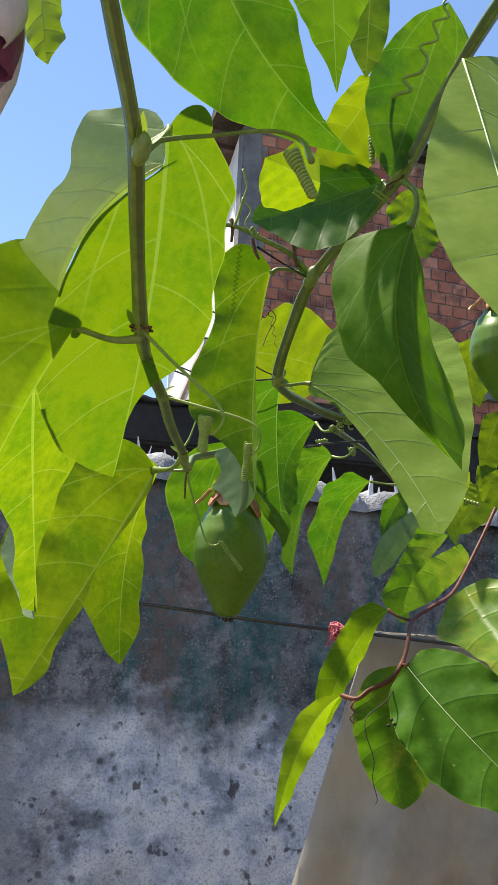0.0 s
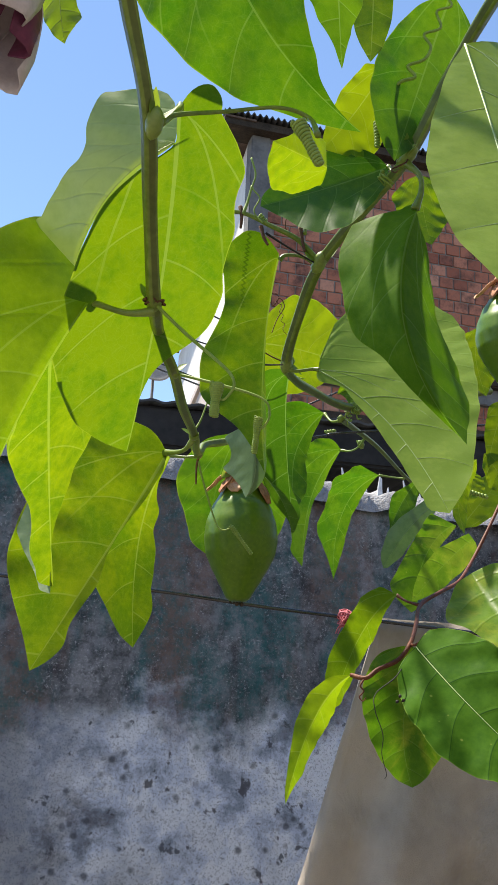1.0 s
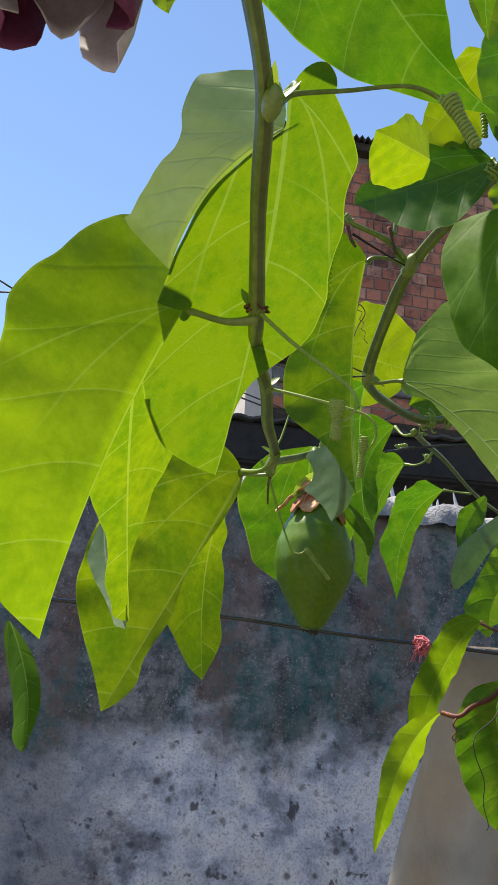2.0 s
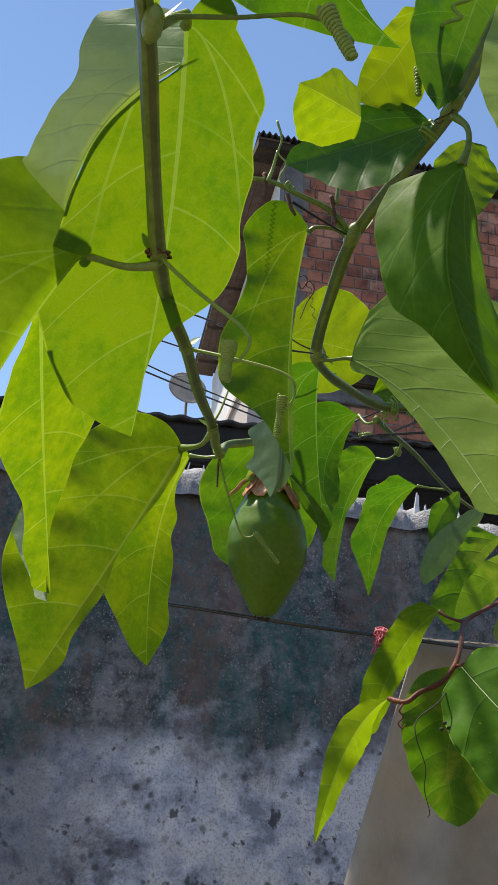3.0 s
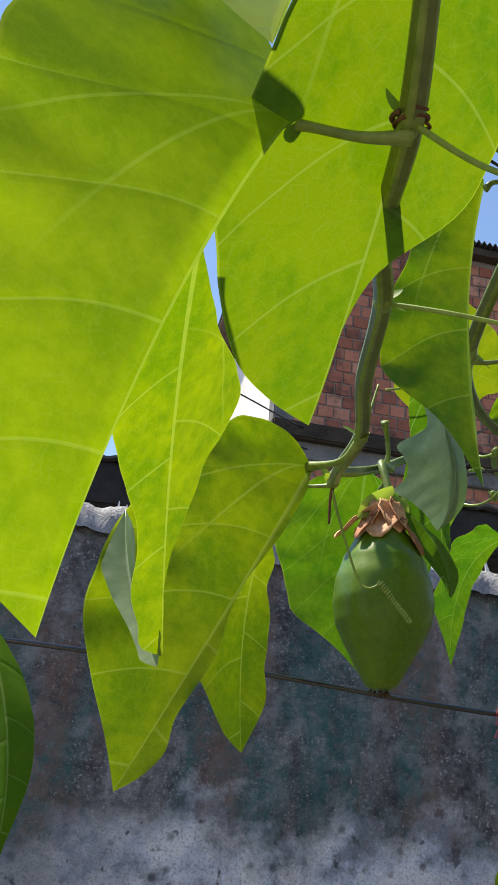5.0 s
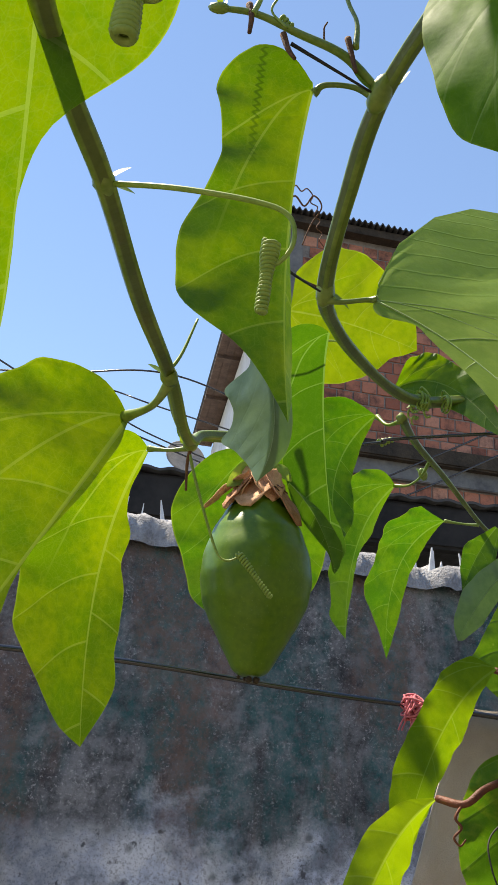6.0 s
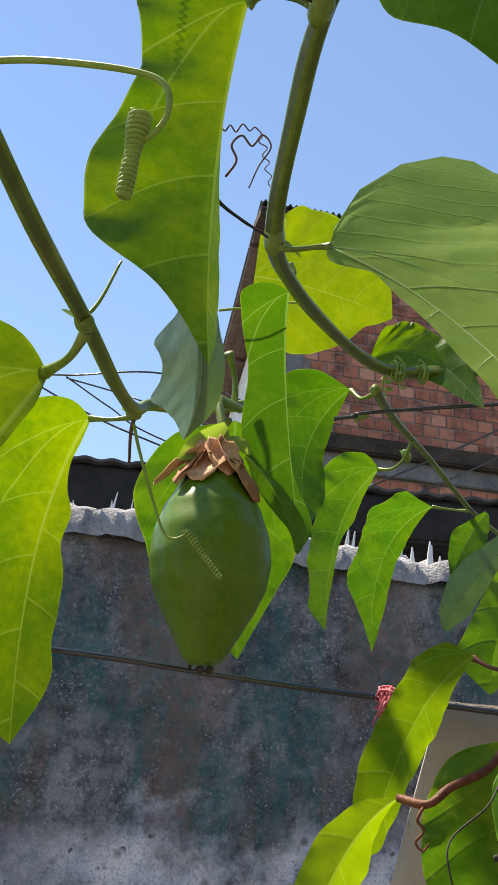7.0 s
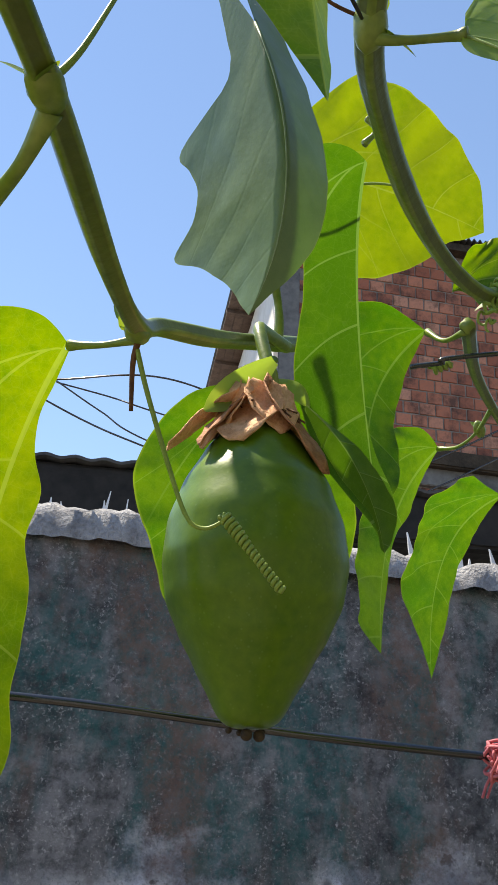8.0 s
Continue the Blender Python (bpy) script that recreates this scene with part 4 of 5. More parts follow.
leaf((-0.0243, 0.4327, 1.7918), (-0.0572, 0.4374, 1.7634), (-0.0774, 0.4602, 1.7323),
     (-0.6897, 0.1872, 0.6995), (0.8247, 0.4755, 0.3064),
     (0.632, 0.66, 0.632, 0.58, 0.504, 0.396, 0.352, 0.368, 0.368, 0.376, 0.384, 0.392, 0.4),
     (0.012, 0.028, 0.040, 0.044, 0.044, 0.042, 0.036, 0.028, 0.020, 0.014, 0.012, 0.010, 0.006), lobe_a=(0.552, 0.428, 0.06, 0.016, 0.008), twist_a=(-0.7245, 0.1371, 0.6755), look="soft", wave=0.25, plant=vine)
leaf((-0.0712, 0.4780, 1.7202), (-0.0951, 0.4380, 1.6307), (-0.1158, 0.4400, 1.5545),
     (-0.7382, -0.5779, 0.3480), (-0.7574, 0.6485, 0.0760),
     (0.356, 0.364, 0.372, 0.396, 0.4, 0.364, 0.336, 0.312, 0.288, 0.244, 0.212, 0.164, 0.112),
     (0.002, 0.047, 0.06, 0.076, 0.074, 0.063, 0.058, 0.05, 0.036, 0.023, 0.012, 0.005, 0.002), lobe_a=(0.334, 0.305, 0.199, 0), look="backlit", wave=0.4, plant=vine)
leaf((-0.1321, 0.4500, 1.5624), (-0.1187, 0.4400, 1.5346), (-0.1170, 0.4360, 1.5102),
     (-0.9091, 0.4041, -0.1010), (0.7960, 0.5970, 0.0995),
     (0.036, 0.084, 0.152, 0.24, 0.288, 0.304, 0.316, 0.316, 0.312, 0.296, 0.208, 0.128, 0.06),
     (0.002, 0.016, 0.048, 0.08, 0.112, 0.116, 0.12, 0.108, 0.092, 0.064, 0.044, 0.028, 0.02), look="dark", wave=0.5, cup=2.2, plant=vine)
leaf((-0.0596, 0.7680, 1.7113), (-0.0958, 0.7450, 1.6306), (-0.1445, 0.7180, 1.5288),
     (-0.7584, -0.4341, 0.4862), (0.9384, 0.2250, -0.2622),
     (0.211, 0.251, 0.277, 0.307, 0.328, 0.344, 0.355, 0.352, 0.337, 0.303, 0.238, 0.129, 0.048),
     (0.002, 0.008, 0.02, 0.02, 0.02, 0.012, 0.002, 0.011, 0.037, 0.034, 0.032, 0.053, 0.034), lobe_a=(0.161, 0.113, 0, 0), plant=vine)
leaf((-0.1001, 0.5150, 1.7060), (-0.1157, 0.6000, 1.6564), (-0.1205, 0.6650, 1.5849),
     (-0.6580, -0.5261, -0.5388), (0.5224, 0.5726, 0.6318),
     (0.02, 0.036, 0.06, 0.096, 0.132, 0.16, 0.14, 0.108, 0.076, 0.076, 0.084, 0.068, 0.056),
     (0.002, 0.008, 0.036, 0.072, 0.124, 0.196, 0.244, 0.172, 0.096, 0.032, 0.002, 0.002, 0.002), wave=0.7, plant=vine)
leaf((-0.1528, 0.7100, 1.6633), (-0.1417, 0.6900, 1.6199), (-0.1222, 0.6650, 1.5799),
     (-0.9280, -0.3215, -0.1883), (0.2800, -0.7832, 0.5552),
     (0.002, 0.016, 0.04, 0.071, 0.102, 0.132, 0.119, 0.101, 0.08, 0.061, 0.057, 0.057, 0.056),
     (0.002, 0.024, 0.061, 0.11, 0.165, 0.153, 0.117, 0.119, 0.132, 0.142, 0.146, 0.15, 0.146), look="glossy", wave=0.4, plant=vine)
leaf((-0.0737, 0.8950, 1.7421), (-0.0983, 0.9080, 1.6675), (-0.0958, 0.8990, 1.5600),
     (-0.6215, -0.7818, 0.0501), (0.8520, 0.5212, -0.0501),
     (0.196, 0.236, 0.276, 0.304, 0.312, 0.32, 0.312, 0.3, 0.292, 0.288, 0.22, 0.16, 0.096),
     (0.008, 0.012, 0.016, 0.016, 0.036, 0.076, 0.072, 0.1, 0.104, 0.096, 0.108, 0.08, 0.032), lobe_a=(0.148, 0.1, 0.052, 0.028, 0.02), wave=0.8, plant=vine)
leaf((0.0289, 0.7010, 1.8602), (0.0198, 0.7050, 1.7748), (0.0242, 0.6920, 1.6794),
     (-0.9272, -0.3694, 0.0612), (0.3328, 0.9413, -0.0566),
     (0.236, 0.252, 0.252, 0.228, 0.208, 0.22, 0.252, 0.28, 0.28, 0.248, 0.12, 0.056, 0.02),
     (0.004, 0.002, 0.002, 0.002, 0.002, 0.002, 0.012, 0.028, 0.044, 0.052, 0.052, 0.048, 0.02), lobe_a=(0.212, 0.192, 0.136, 0.044, 0.024), look="streaked", wave=0.8, plant=vine)
leaf((0.0088, 0.7300, 1.7340), (0.0164, 0.7280, 1.6944), (0.0088, 0.7430, 1.6707),
     (-0.5549, 0.8071, 0.2018), (0.5635, 0.8197, -0.1025),
     (0.18, 0.192, 0.28, 0.68, 0.636, 0.6, 0.644, 0.788, 0.552, 0.38, 0.248, 0.152, 0.064),
     (0.256, 0.252, 0.248, 0.244, 0.248, 0.236, 0.22, 0.196, 0.164, 0.12, 0.08, 0.04, 0.016), lobe_a=(0.172, 0.176, 0.192, 0.228, 0.224), lobe_b=(0.272, 0.316, 0.5, 0.428, 0.244), look="glossy", wave=0.18, plant=vine)
leaf((0.0409, 0.9079, 1.8363), (0.0388, 0.9550, 1.7888), (0.0502, 0.9900, 1.6938),
     (-0.9317, -0.3306, -0.1503), (0.6775, 0.5978, 0.4284),
     (0.188, 0.192, 0.184, 0.176, 0.164, 0.152, 0.156, 0.18, 0.196, 0.176, 0.144, 0.084, 0.02),
     (0.002, 0.002, 0.002, 0.002, 0.002, 0.002, 0.002, 0.002, 0.002, 0.002, 0.024, 0.068, 0.08), lobe_a=(0.16, 0.124, 0.068, 0, 0), look="deep", wave=0.6, plant=vine)
leaf((0.0168, 0.9380, 1.7387), (0.0375, 0.9400, 1.7115), (0.0492, 0.9650, 1.6842),
     (0.6210, 0.7011, 0.3505), (-0.6210, 0.7011, -0.3505),
     (0.002, 0.004, 0.01, 0.03, 0.07, 0.1, 0.12, 0.14, 0.15, 0.16, 0.15, 0.11, 0.07),
     (0.03, 0.045, 0.065, 0.09, 0.11, 0.12, 0.12, 0.10, 0.07, 0.036, 0.02, 0.02, 0.024), look="deep", wave=0.4, cup=1.6, plant=vine)
leaf((0.0825, 1.0800, 1.8504), (0.0508, 1.0700, 1.7980), (0.0529, 1.0500, 1.7293),
     (-0.6674, -0.6599, 0.3450), (0.8576, 0.4140, -0.3051),
     (0.002, 0.221, 0.314, 0.358, 0.358, 0.332, 0.301, 0.266, 0.231, 0.207, 0.189, 0.173, 0.101),
     (0.002, 0.016, 0.039, 0.06, 0.081, 0.101, 0.111, 0.121, 0.144, 0.155, 0.134, 0.093, 0.037), look="shady", plant=vine)
leaf((0.1168, 1.3200, 1.8720), (0.0775, 1.3100, 1.8032), (0.0662, 1.2860, 1.6994),
     (-0.6952, -0.6344, 0.3380), (0.5781, 0.7578, -0.3024),
     (0.176, 0.218, 0.238, 0.255, 0.234, 0.206, 0.172, 0.16, 0.16, 0.165, 0.14, 0.121, 0.116),
     (0.002, 0.012, 0.03, 0.049, 0.067, 0.086, 0.06, 0.035, 0.039, 0.034, 0.024, 0.014, 0.006), lobe_a=(0.128, 0, 0, 0), look="shady", plant=vine)
leaf((0.1759, 1.3740, 1.8511), (0.1257, 1.3800, 1.7977), (0.1139, 1.4000, 1.7002),
     (-0.6429, -0.7572, 0.1160), (0.7500, 0.6178, -0.2362),
     (0.279, 0.287, 0.299, 0.309, 0.319, 0.285, 0.24, 0.241, 0.257, 0.244, 0.139, 0.067, 0.022),
     (0.002, 0.015, 0.036, 0.06, 0.08, 0.1, 0.109, 0.113, 0.108, 0.101, 0.079, 0.053, 0.023), look="shady", plant=vine)
leaf((-0.0084, 1.1000, 1.8303), (-0.0109, 1.1400, 1.7548), (-0.0037, 1.1700, 1.6515),
     (-0.9946, -0.0914, -0.0497), (0.9737, 0.2038, 0.1017),
     (0.002, 0.198, 0.282, 0.346, 0.397, 0.416, 0.407, 0.372, 0.346, 0.323, 0.204, 0.108, 0.043),
     (0.002, 0.057, 0.144, 0.201, 0.257, 0.276, 0.292, 0.289, 0.256, 0.193, 0.134, 0.08, 0.032), look="shady", plant=vine)
leaf((0.0098, 1.0000, 1.9043), (0.0588, 1.0200, 1.9039), (0.1139, 1.0500, 1.8974),
     (0.1196, -0.2990, 0.9467), (-0.1196, 0.2990, -0.9467),
     (0.272, 0.316, 0.372, 0.444, 0.508, 0.504, 0.512, 0.5, 0.452, 0.404, 0.348, 0.268, 0.204),
     (0.208, 0.292, 0.344, 0.392, 0.432, 0.452, 0.428, 0.38, 0.316, 0.232, 0.128, 0.084, 0.036), look="sunny", wave=0.8, plant=vine)
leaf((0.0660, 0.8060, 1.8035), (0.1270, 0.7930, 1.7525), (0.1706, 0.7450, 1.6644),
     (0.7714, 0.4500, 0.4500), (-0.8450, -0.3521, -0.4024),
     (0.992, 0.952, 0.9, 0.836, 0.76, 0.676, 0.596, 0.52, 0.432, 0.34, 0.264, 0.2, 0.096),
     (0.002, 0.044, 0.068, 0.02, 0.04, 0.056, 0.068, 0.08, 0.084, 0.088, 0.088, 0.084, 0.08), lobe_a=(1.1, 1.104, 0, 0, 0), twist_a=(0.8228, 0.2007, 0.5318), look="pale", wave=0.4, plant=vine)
leaf((0.0975, 1.0700, 1.8704), (0.1382, 1.0600, 1.8708), (0.1778, 1.0300, 1.8136),
     (0.4837, -0.2455, 0.8401), (-0.6203, -0.2211, -0.7525),
     (0.317, 0.321, 0.302, 0.276, 0.247, 0.218, 0.191, 0.177, 0.163, 0.151, 0.118, 0.09, 0.038),
     (0.002, 0.027, 0.068, 0.123, 0.185, 0.246, 0.253, 0.223, 0.19, 0.158, 0.124, 0.087, 0.041), lobe_a=(0.314, 0, 0, 0), plant=vine)
leaf((-0.0141, 0.3600, 1.9187), (0.0146, 0.4000, 1.8518), (0.0736, 0.4340, 1.8013),
     (-0.7826, 0.5733, -0.2426), (0.5211, -0.8395, -0.1538),
     (0.316, 0.323, 0.332, 0.341, 0.352, 0.332, 0.3, 0.273, 0.234, 0.185, 0.128, 0.079, 0.035),
     (0.002, 0.066, 0.165, 0.269, 0.291, 0.313, 0.275, 0.211, 0.171, 0.099, 0.042, 0.012, 0.002), look="shady", plant=vine)
leaf((0.0536, 0.3600, 1.9106), (0.0569, 0.3700, 1.8474), (0.0603, 0.3790, 1.7988),
     (-0.9124, -0.3909, -0.1213), (0.7440, 0.6503, 0.1536),
     (0.002, 0.041, 0.102, 0.184, 0.268, 0.246, 0.222, 0.195, 0.153, 0.103, 0.055, 0.027, 0.011),
     (0.002, 0.19, 0.35, 0.317, 0.28, 0.243, 0.202, 0.157, 0.113, 0.075, 0.047, 0.027, 0.011), look="dark", plant=vine)
leaf((0.0868, 0.5000, 2.0128), (0.0857, 0.5000, 1.9497), (0.0840, 0.5000, 1.8945),
     (-0.9995, 0.0000, 0.0330), (0.9976, 0.0000, -0.0689),
     (0.002, 0.022, 0.055, 0.1, 0.149, 0.162, 0.149, 0.136, 0.122, 0.1, 0.08, 0.052, 0.021),
     (0.002, 0.017, 0.043, 0.078, 0.096, 0.099, 0.101, 0.102, 0.103, 0.092, 0.073, 0.056, 0.022), plant=vine)
leaf((0.1027, 0.6000, 1.9647), (0.0818, 0.6100, 1.9332), (0.0586, 0.6050, 1.8996),
     (-0.7242, -0.5134, 0.4605), (0.7940, 0.3502, -0.4968),
     (0.002, 0.102, 0.185, 0.197, 0.21, 0.223, 0.224, 0.203, 0.181, 0.152, 0.112, 0.072, 0.029),
     (0.002, 0.039, 0.097, 0.174, 0.249, 0.295, 0.346, 0.376, 0.381, 0.362, 0.264, 0.169, 0.068), look="sunny", plant=vine)
leaf((0.0616, 0.5800, 1.8693), (0.0431, 0.5500, 1.8599), (0.0248, 0.5350, 1.8601),
     (-0.0696, -0.1494, 0.9863), (-0.4303, 0.5057, -0.7477),
     (0.307, 0.312, 0.319, 0.331, 0.349, 0.367, 0.356, 0.274, 0.191, 0.13, 0.089, 0.052, 0.021),
     (0.225, 0.25, 0.287, 0.338, 0.394, 0.432, 0.443, 0.455, 0.466, 0.406, 0.332, 0.267, 0.113), lobe_b=(0.199, 0, 0, 0), plant=vine)
leaf((0.1080, 0.6200, 1.8955), (0.0628, 0.6100, 1.8709), (0.0158, 0.6050, 1.8525),
     (-0.4395, 0.0205, 0.8980), (0.4422, -0.3941, -0.8057),
     (0.002, 0.116, 0.182, 0.224, 0.266, 0.283, 0.285, 0.276, 0.219, 0.167, 0.135, 0.11, 0.065),
     (0.002, 0.068, 0.155, 0.217, 0.287, 0.342, 0.395, 0.448, 0.443, 0.418, 0.347, 0.192, 0.076), look="shady", wave=0.5, plant=vine)
leaf((0.1489, 0.5800, 2.0154), (0.1304, 0.5900, 1.9551), (0.1079, 0.5800, 1.8757),
     (-0.8365, -0.4900, 0.2453), (0.8954, 0.3531, -0.2712),
     (0.002, 0.032, 0.081, 0.142, 0.182, 0.219, 0.244, 0.27, 0.264, 0.247, 0.205, 0.15, 0.081),
     (0.002, 0.059, 0.147, 0.174, 0.203, 0.208, 0.195, 0.182, 0.161, 0.128, 0.098, 0.066, 0.026), look="shady", plant=vine)
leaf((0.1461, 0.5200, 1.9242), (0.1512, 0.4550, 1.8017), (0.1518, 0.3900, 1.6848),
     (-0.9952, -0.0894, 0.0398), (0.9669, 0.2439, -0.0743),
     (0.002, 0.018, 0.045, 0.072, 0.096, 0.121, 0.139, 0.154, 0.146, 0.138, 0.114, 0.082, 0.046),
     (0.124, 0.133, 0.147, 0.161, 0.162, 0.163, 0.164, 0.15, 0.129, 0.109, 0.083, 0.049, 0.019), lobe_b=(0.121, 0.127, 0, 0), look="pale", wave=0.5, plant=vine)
leaf((0.1429, 0.7100, 1.9444), (0.1464, 0.7100, 1.9114), (0.1525, 0.7070, 1.8785),
     (-0.9084, -0.4044, -0.1063), (0.9178, 0.3775, 0.1232),
     (0.002, 0.071, 0.178, 0.26, 0.344, 0.424, 0.41, 0.397, 0.375, 0.316, 0.263, 0.217, 0.096),
     (0.002, 0.254, 0.288, 0.334, 0.386, 0.402, 0.405, 0.374, 0.296, 0.226, 0.161, 0.095, 0.038), plant=vine)
leaf((0.1243, 0.5900, 1.8418), (0.1138, 0.5700, 1.7469), (0.1575, 0.6000, 1.6797),
     (-0.8216, 0.5611, 0.1002), (0.5741, 0.8002, 0.1736),
     (0.308, 0.324, 0.34, 0.336, 0.316, 0.3, 0.276, 0.172, 0.116, 0.076, 0.044, 0.02, 0.002),
     (0.002, 0.059, 0.148, 0.221, 0.26, 0.295, 0.333, 0.372, 0.373, 0.349, 0.274, 0.161, 0.064), lobe_a=(0.116, 0.084, 0.068, 0.056, 0.048), twist_a=(-0.3008, 0.9524, -0.0501), look="dark", wave=0.35, plant=vine)
leaf((-0.0782, 0.3600, 1.8657), (-0.0742, 0.3650, 1.8273), (-0.0703, 0.3700, 1.8030),
     (-0.9100, 0.4099, -0.0619), (0.8744, -0.4832, 0.0436),
     (0.002, 0.053, 0.132, 0.238, 0.241, 0.223, 0.203, 0.183, 0.157, 0.124, 0.095, 0.061, 0.024),
     (0.002, 0.026, 0.064, 0.115, 0.173, 0.212, 0.184, 0.157, 0.155, 0.169, 0.181, 0.069, 0.027), look="pale", plant=vine)
leaf((0.2437, 1.0000, 1.7783), (0.2225, 0.9900, 1.7425), (0.2259, 0.9800, 1.6926),
     (-0.7472, -0.6100, 0.2638), (0.6836, 0.6594, -0.3128),
     (0.002, 0.043, 0.107, 0.121, 0.124, 0.128, 0.131, 0.134, 0.137, 0.134, 0.128, 0.119, 0.048),
     (0.002, 0.044, 0.11, 0.162, 0.174, 0.185, 0.198, 0.183, 0.165, 0.148, 0.117, 0.069, 0.028), plant=vine)
leaf((0.2516, 1.0000, 1.7853), (0.2660, 1.0000, 1.7645), (0.2800, 1.0000, 1.7360),
     (-0.8577, 0.0000, -0.5142), (0.8670, 0.0000, 0.4983),
     (0.002, 0.03, 0.076, 0.136, 0.197, 0.217, 0.24, 0.263, 0.285, 0.219, 0.149, 0.088, 0.035),
     (0.002, 0.08, 0.2, 0.244, 0.259, 0.274, 0.291, 0.308, 0.325, 0.241, 0.164, 0.096, 0.039), plant=vine)
leaf((0.2479, 1.0000, 1.9301), (0.2455, 1.0000, 1.8926), (0.2557, 1.0000, 1.8500),
     (-0.9453, -0.3118, -0.0955), (0.9303, 0.3581, 0.0796),
     (0.002, 0.062, 0.155, 0.274, 0.319, 0.363, 0.413, 0.399, 0.367, 0.338, 0.242, 0.137, 0.055),
     (0.002, 0.042, 0.105, 0.189, 0.279, 0.289, 0.299, 0.31, 0.321, 0.246, 0.167, 0.098, 0.039), plant=vine)
leaf((0.2798, 1.0000, 1.8490), (0.2658, 1.0000, 1.8138), (0.2555, 1.0000, 1.7702),
     (-0.9506, 0.0000, 0.3103), (0.9560, 0.0000, -0.2933),
     (0.002, 0.036, 0.089, 0.161, 0.182, 0.169, 0.155, 0.141, 0.12, 0.088, 0.06, 0.035, 0.014),
     (0.002, 0.017, 0.042, 0.076, 0.114, 0.153, 0.183, 0.18, 0.176, 0.173, 0.158, 0.093, 0.037), plant=vine)
leaf((0.2974, 1.4000, 1.7804), (0.3307, 1.4000, 1.8235), (0.3686, 1.4000, 1.8673),
     (-0.7729, 0.0000, 0.6346), (0.7764, 0.0000, -0.6302),
     (0.002, 0.029, 0.072, 0.13, 0.182, 0.202, 0.224, 0.246, 0.228, 0.202, 0.18, 0.16, 0.072),
     (0.002, 0.032, 0.081, 0.146, 0.175, 0.204, 0.235, 0.252, 0.239, 0.228, 0.185, 0.109, 0.043), look="sunny", plant=vine)
leaf((0.2891, 1.3500, 1.8567), (0.3009, 1.3500, 1.8367), (0.2847, 1.3500, 1.8075),
     (-0.9962, 0.0000, 0.0872), (0.9967, 0.0000, -0.0815),
     (0.002, 0.049, 0.123, 0.221, 0.332, 0.443, 0.468, 0.451, 0.434, 0.418, 0.404, 0.26, 0.104),
     (0.002, 0.406, 0.448, 0.457, 0.467, 0.477, 0.487, 0.498, 0.48, 0.446, 0.415, 0.387, 0.364), look="sunny", plant=vine)
tube("stem", [(-0.0326, 0.2500, 1.8104), (-0.0398, 0.3200, 1.8214), (-0.0368, 0.3500, 1.8048), (-0.0300, 0.3780, 1.7720), (-0.0338, 0.4300, 1.7497), (-0.0355, 0.4770, 1.7202), (-0.0391, 0.5400, 1.7221), (-0.0350, 0.5800, 1.7161), (-0.0369, 0.6600, 1.7187), (-0.0341, 0.7290, 1.7178), (-0.0413, 0.8200, 1.7321), (-0.0434, 0.8800, 1.7436), (-0.0407, 0.9100, 1.7596), (-0.0235, 0.9450, 1.7733), (-0.0015, 0.9850, 1.7922), (0.0195, 1.0400, 1.8199)], 0.0037, vine, ribbed=True)
tube("stem", [(0.1771, 0.4000, 1.9305), (0.1727, 0.4700, 1.9507), (0.1614, 0.5300, 1.9553), (0.1445, 0.5700, 1.9370), (0.1200, 0.5970, 1.8909), (0.0950, 0.6450, 1.8780), (0.0632, 0.7000, 1.8572), (0.0483, 0.7500, 1.8361), (0.0373, 0.8050, 1.8102), (0.0451, 0.8600, 1.8135), (0.0659, 0.9400, 1.8290), (0.0917, 1.0000, 1.8369), (0.1160, 1.0300, 1.8421), (0.1589, 1.0600, 1.8574), (0.2221, 1.1000, 1.8798), (0.2909, 1.1400, 1.9049)], 0.0042, vine, ribbed=True)
tube("side_stem", [(0.0608, 0.6990, 1.8571), (0.0436, 0.6900, 1.8713), (0.0208, 0.6850, 1.8807), (0.0009, 0.6800, 1.8878), (-0.0168, 0.6750, 1.8868)], 0.0022, vine)
tube("side_stem", [(0.1001, 1.0400, 1.8322), (0.1225, 1.1500, 1.8543), (0.1640, 1.2700, 1.8646), (0.2179, 1.3800, 1.8497), (0.2674, 1.4500, 1.8370)], 0.0034, vine, ribbed=True)
tube("petiole", [(-0.0239, 0.3800, 1.7686), (-0.0177, 0.3850, 1.7760), (0.0040, 0.4000, 1.7886), (0.0305, 0.4100, 1.7984), (0.0458, 0.4200, 1.7997), (0.0503, 0.4000, 1.7766)], 0.0013, vine)
tube("petiole", [(-0.0245, 0.3810, 1.7690), (-0.0180, 0.3940, 1.7850), (-0.0188, 0.4080, 1.7975), (-0.0215, 0.4205, 1.8022)], 0.0021, vine)
tube("petiole", [(-0.0352, 0.4780, 1.7148), (-0.0499, 0.4760, 1.7128), (-0.0660, 0.4790, 1.7185), (-0.0736, 0.4820, 1.7221)], 0.0022, vine)
tube("petiole", [(-0.0346, 0.7350, 1.7160), (-0.0437, 0.7450, 1.7085), (-0.0613, 0.7680, 1.7120)], 0.0024, vine)
tube("petiole", [(-0.0441, 0.8850, 1.7409), (-0.0580, 0.8900, 1.7413), (-0.0724, 0.8950, 1.7437)], 0.0017, vine)
tube("petiole", [(0.0609, 0.6990, 1.8518), (0.0493, 0.7000, 1.8609), (0.0349, 0.7000, 1.8625), (0.0293, 0.7010, 1.8584)], 0.0018, vine)
tube("petiole", [(0.0369, 0.8060, 1.8032), (0.0475, 0.8060, 1.8022), (0.0605, 0.8080, 1.8050), (0.0670, 0.8060, 1.8040)], 0.0019, vine)
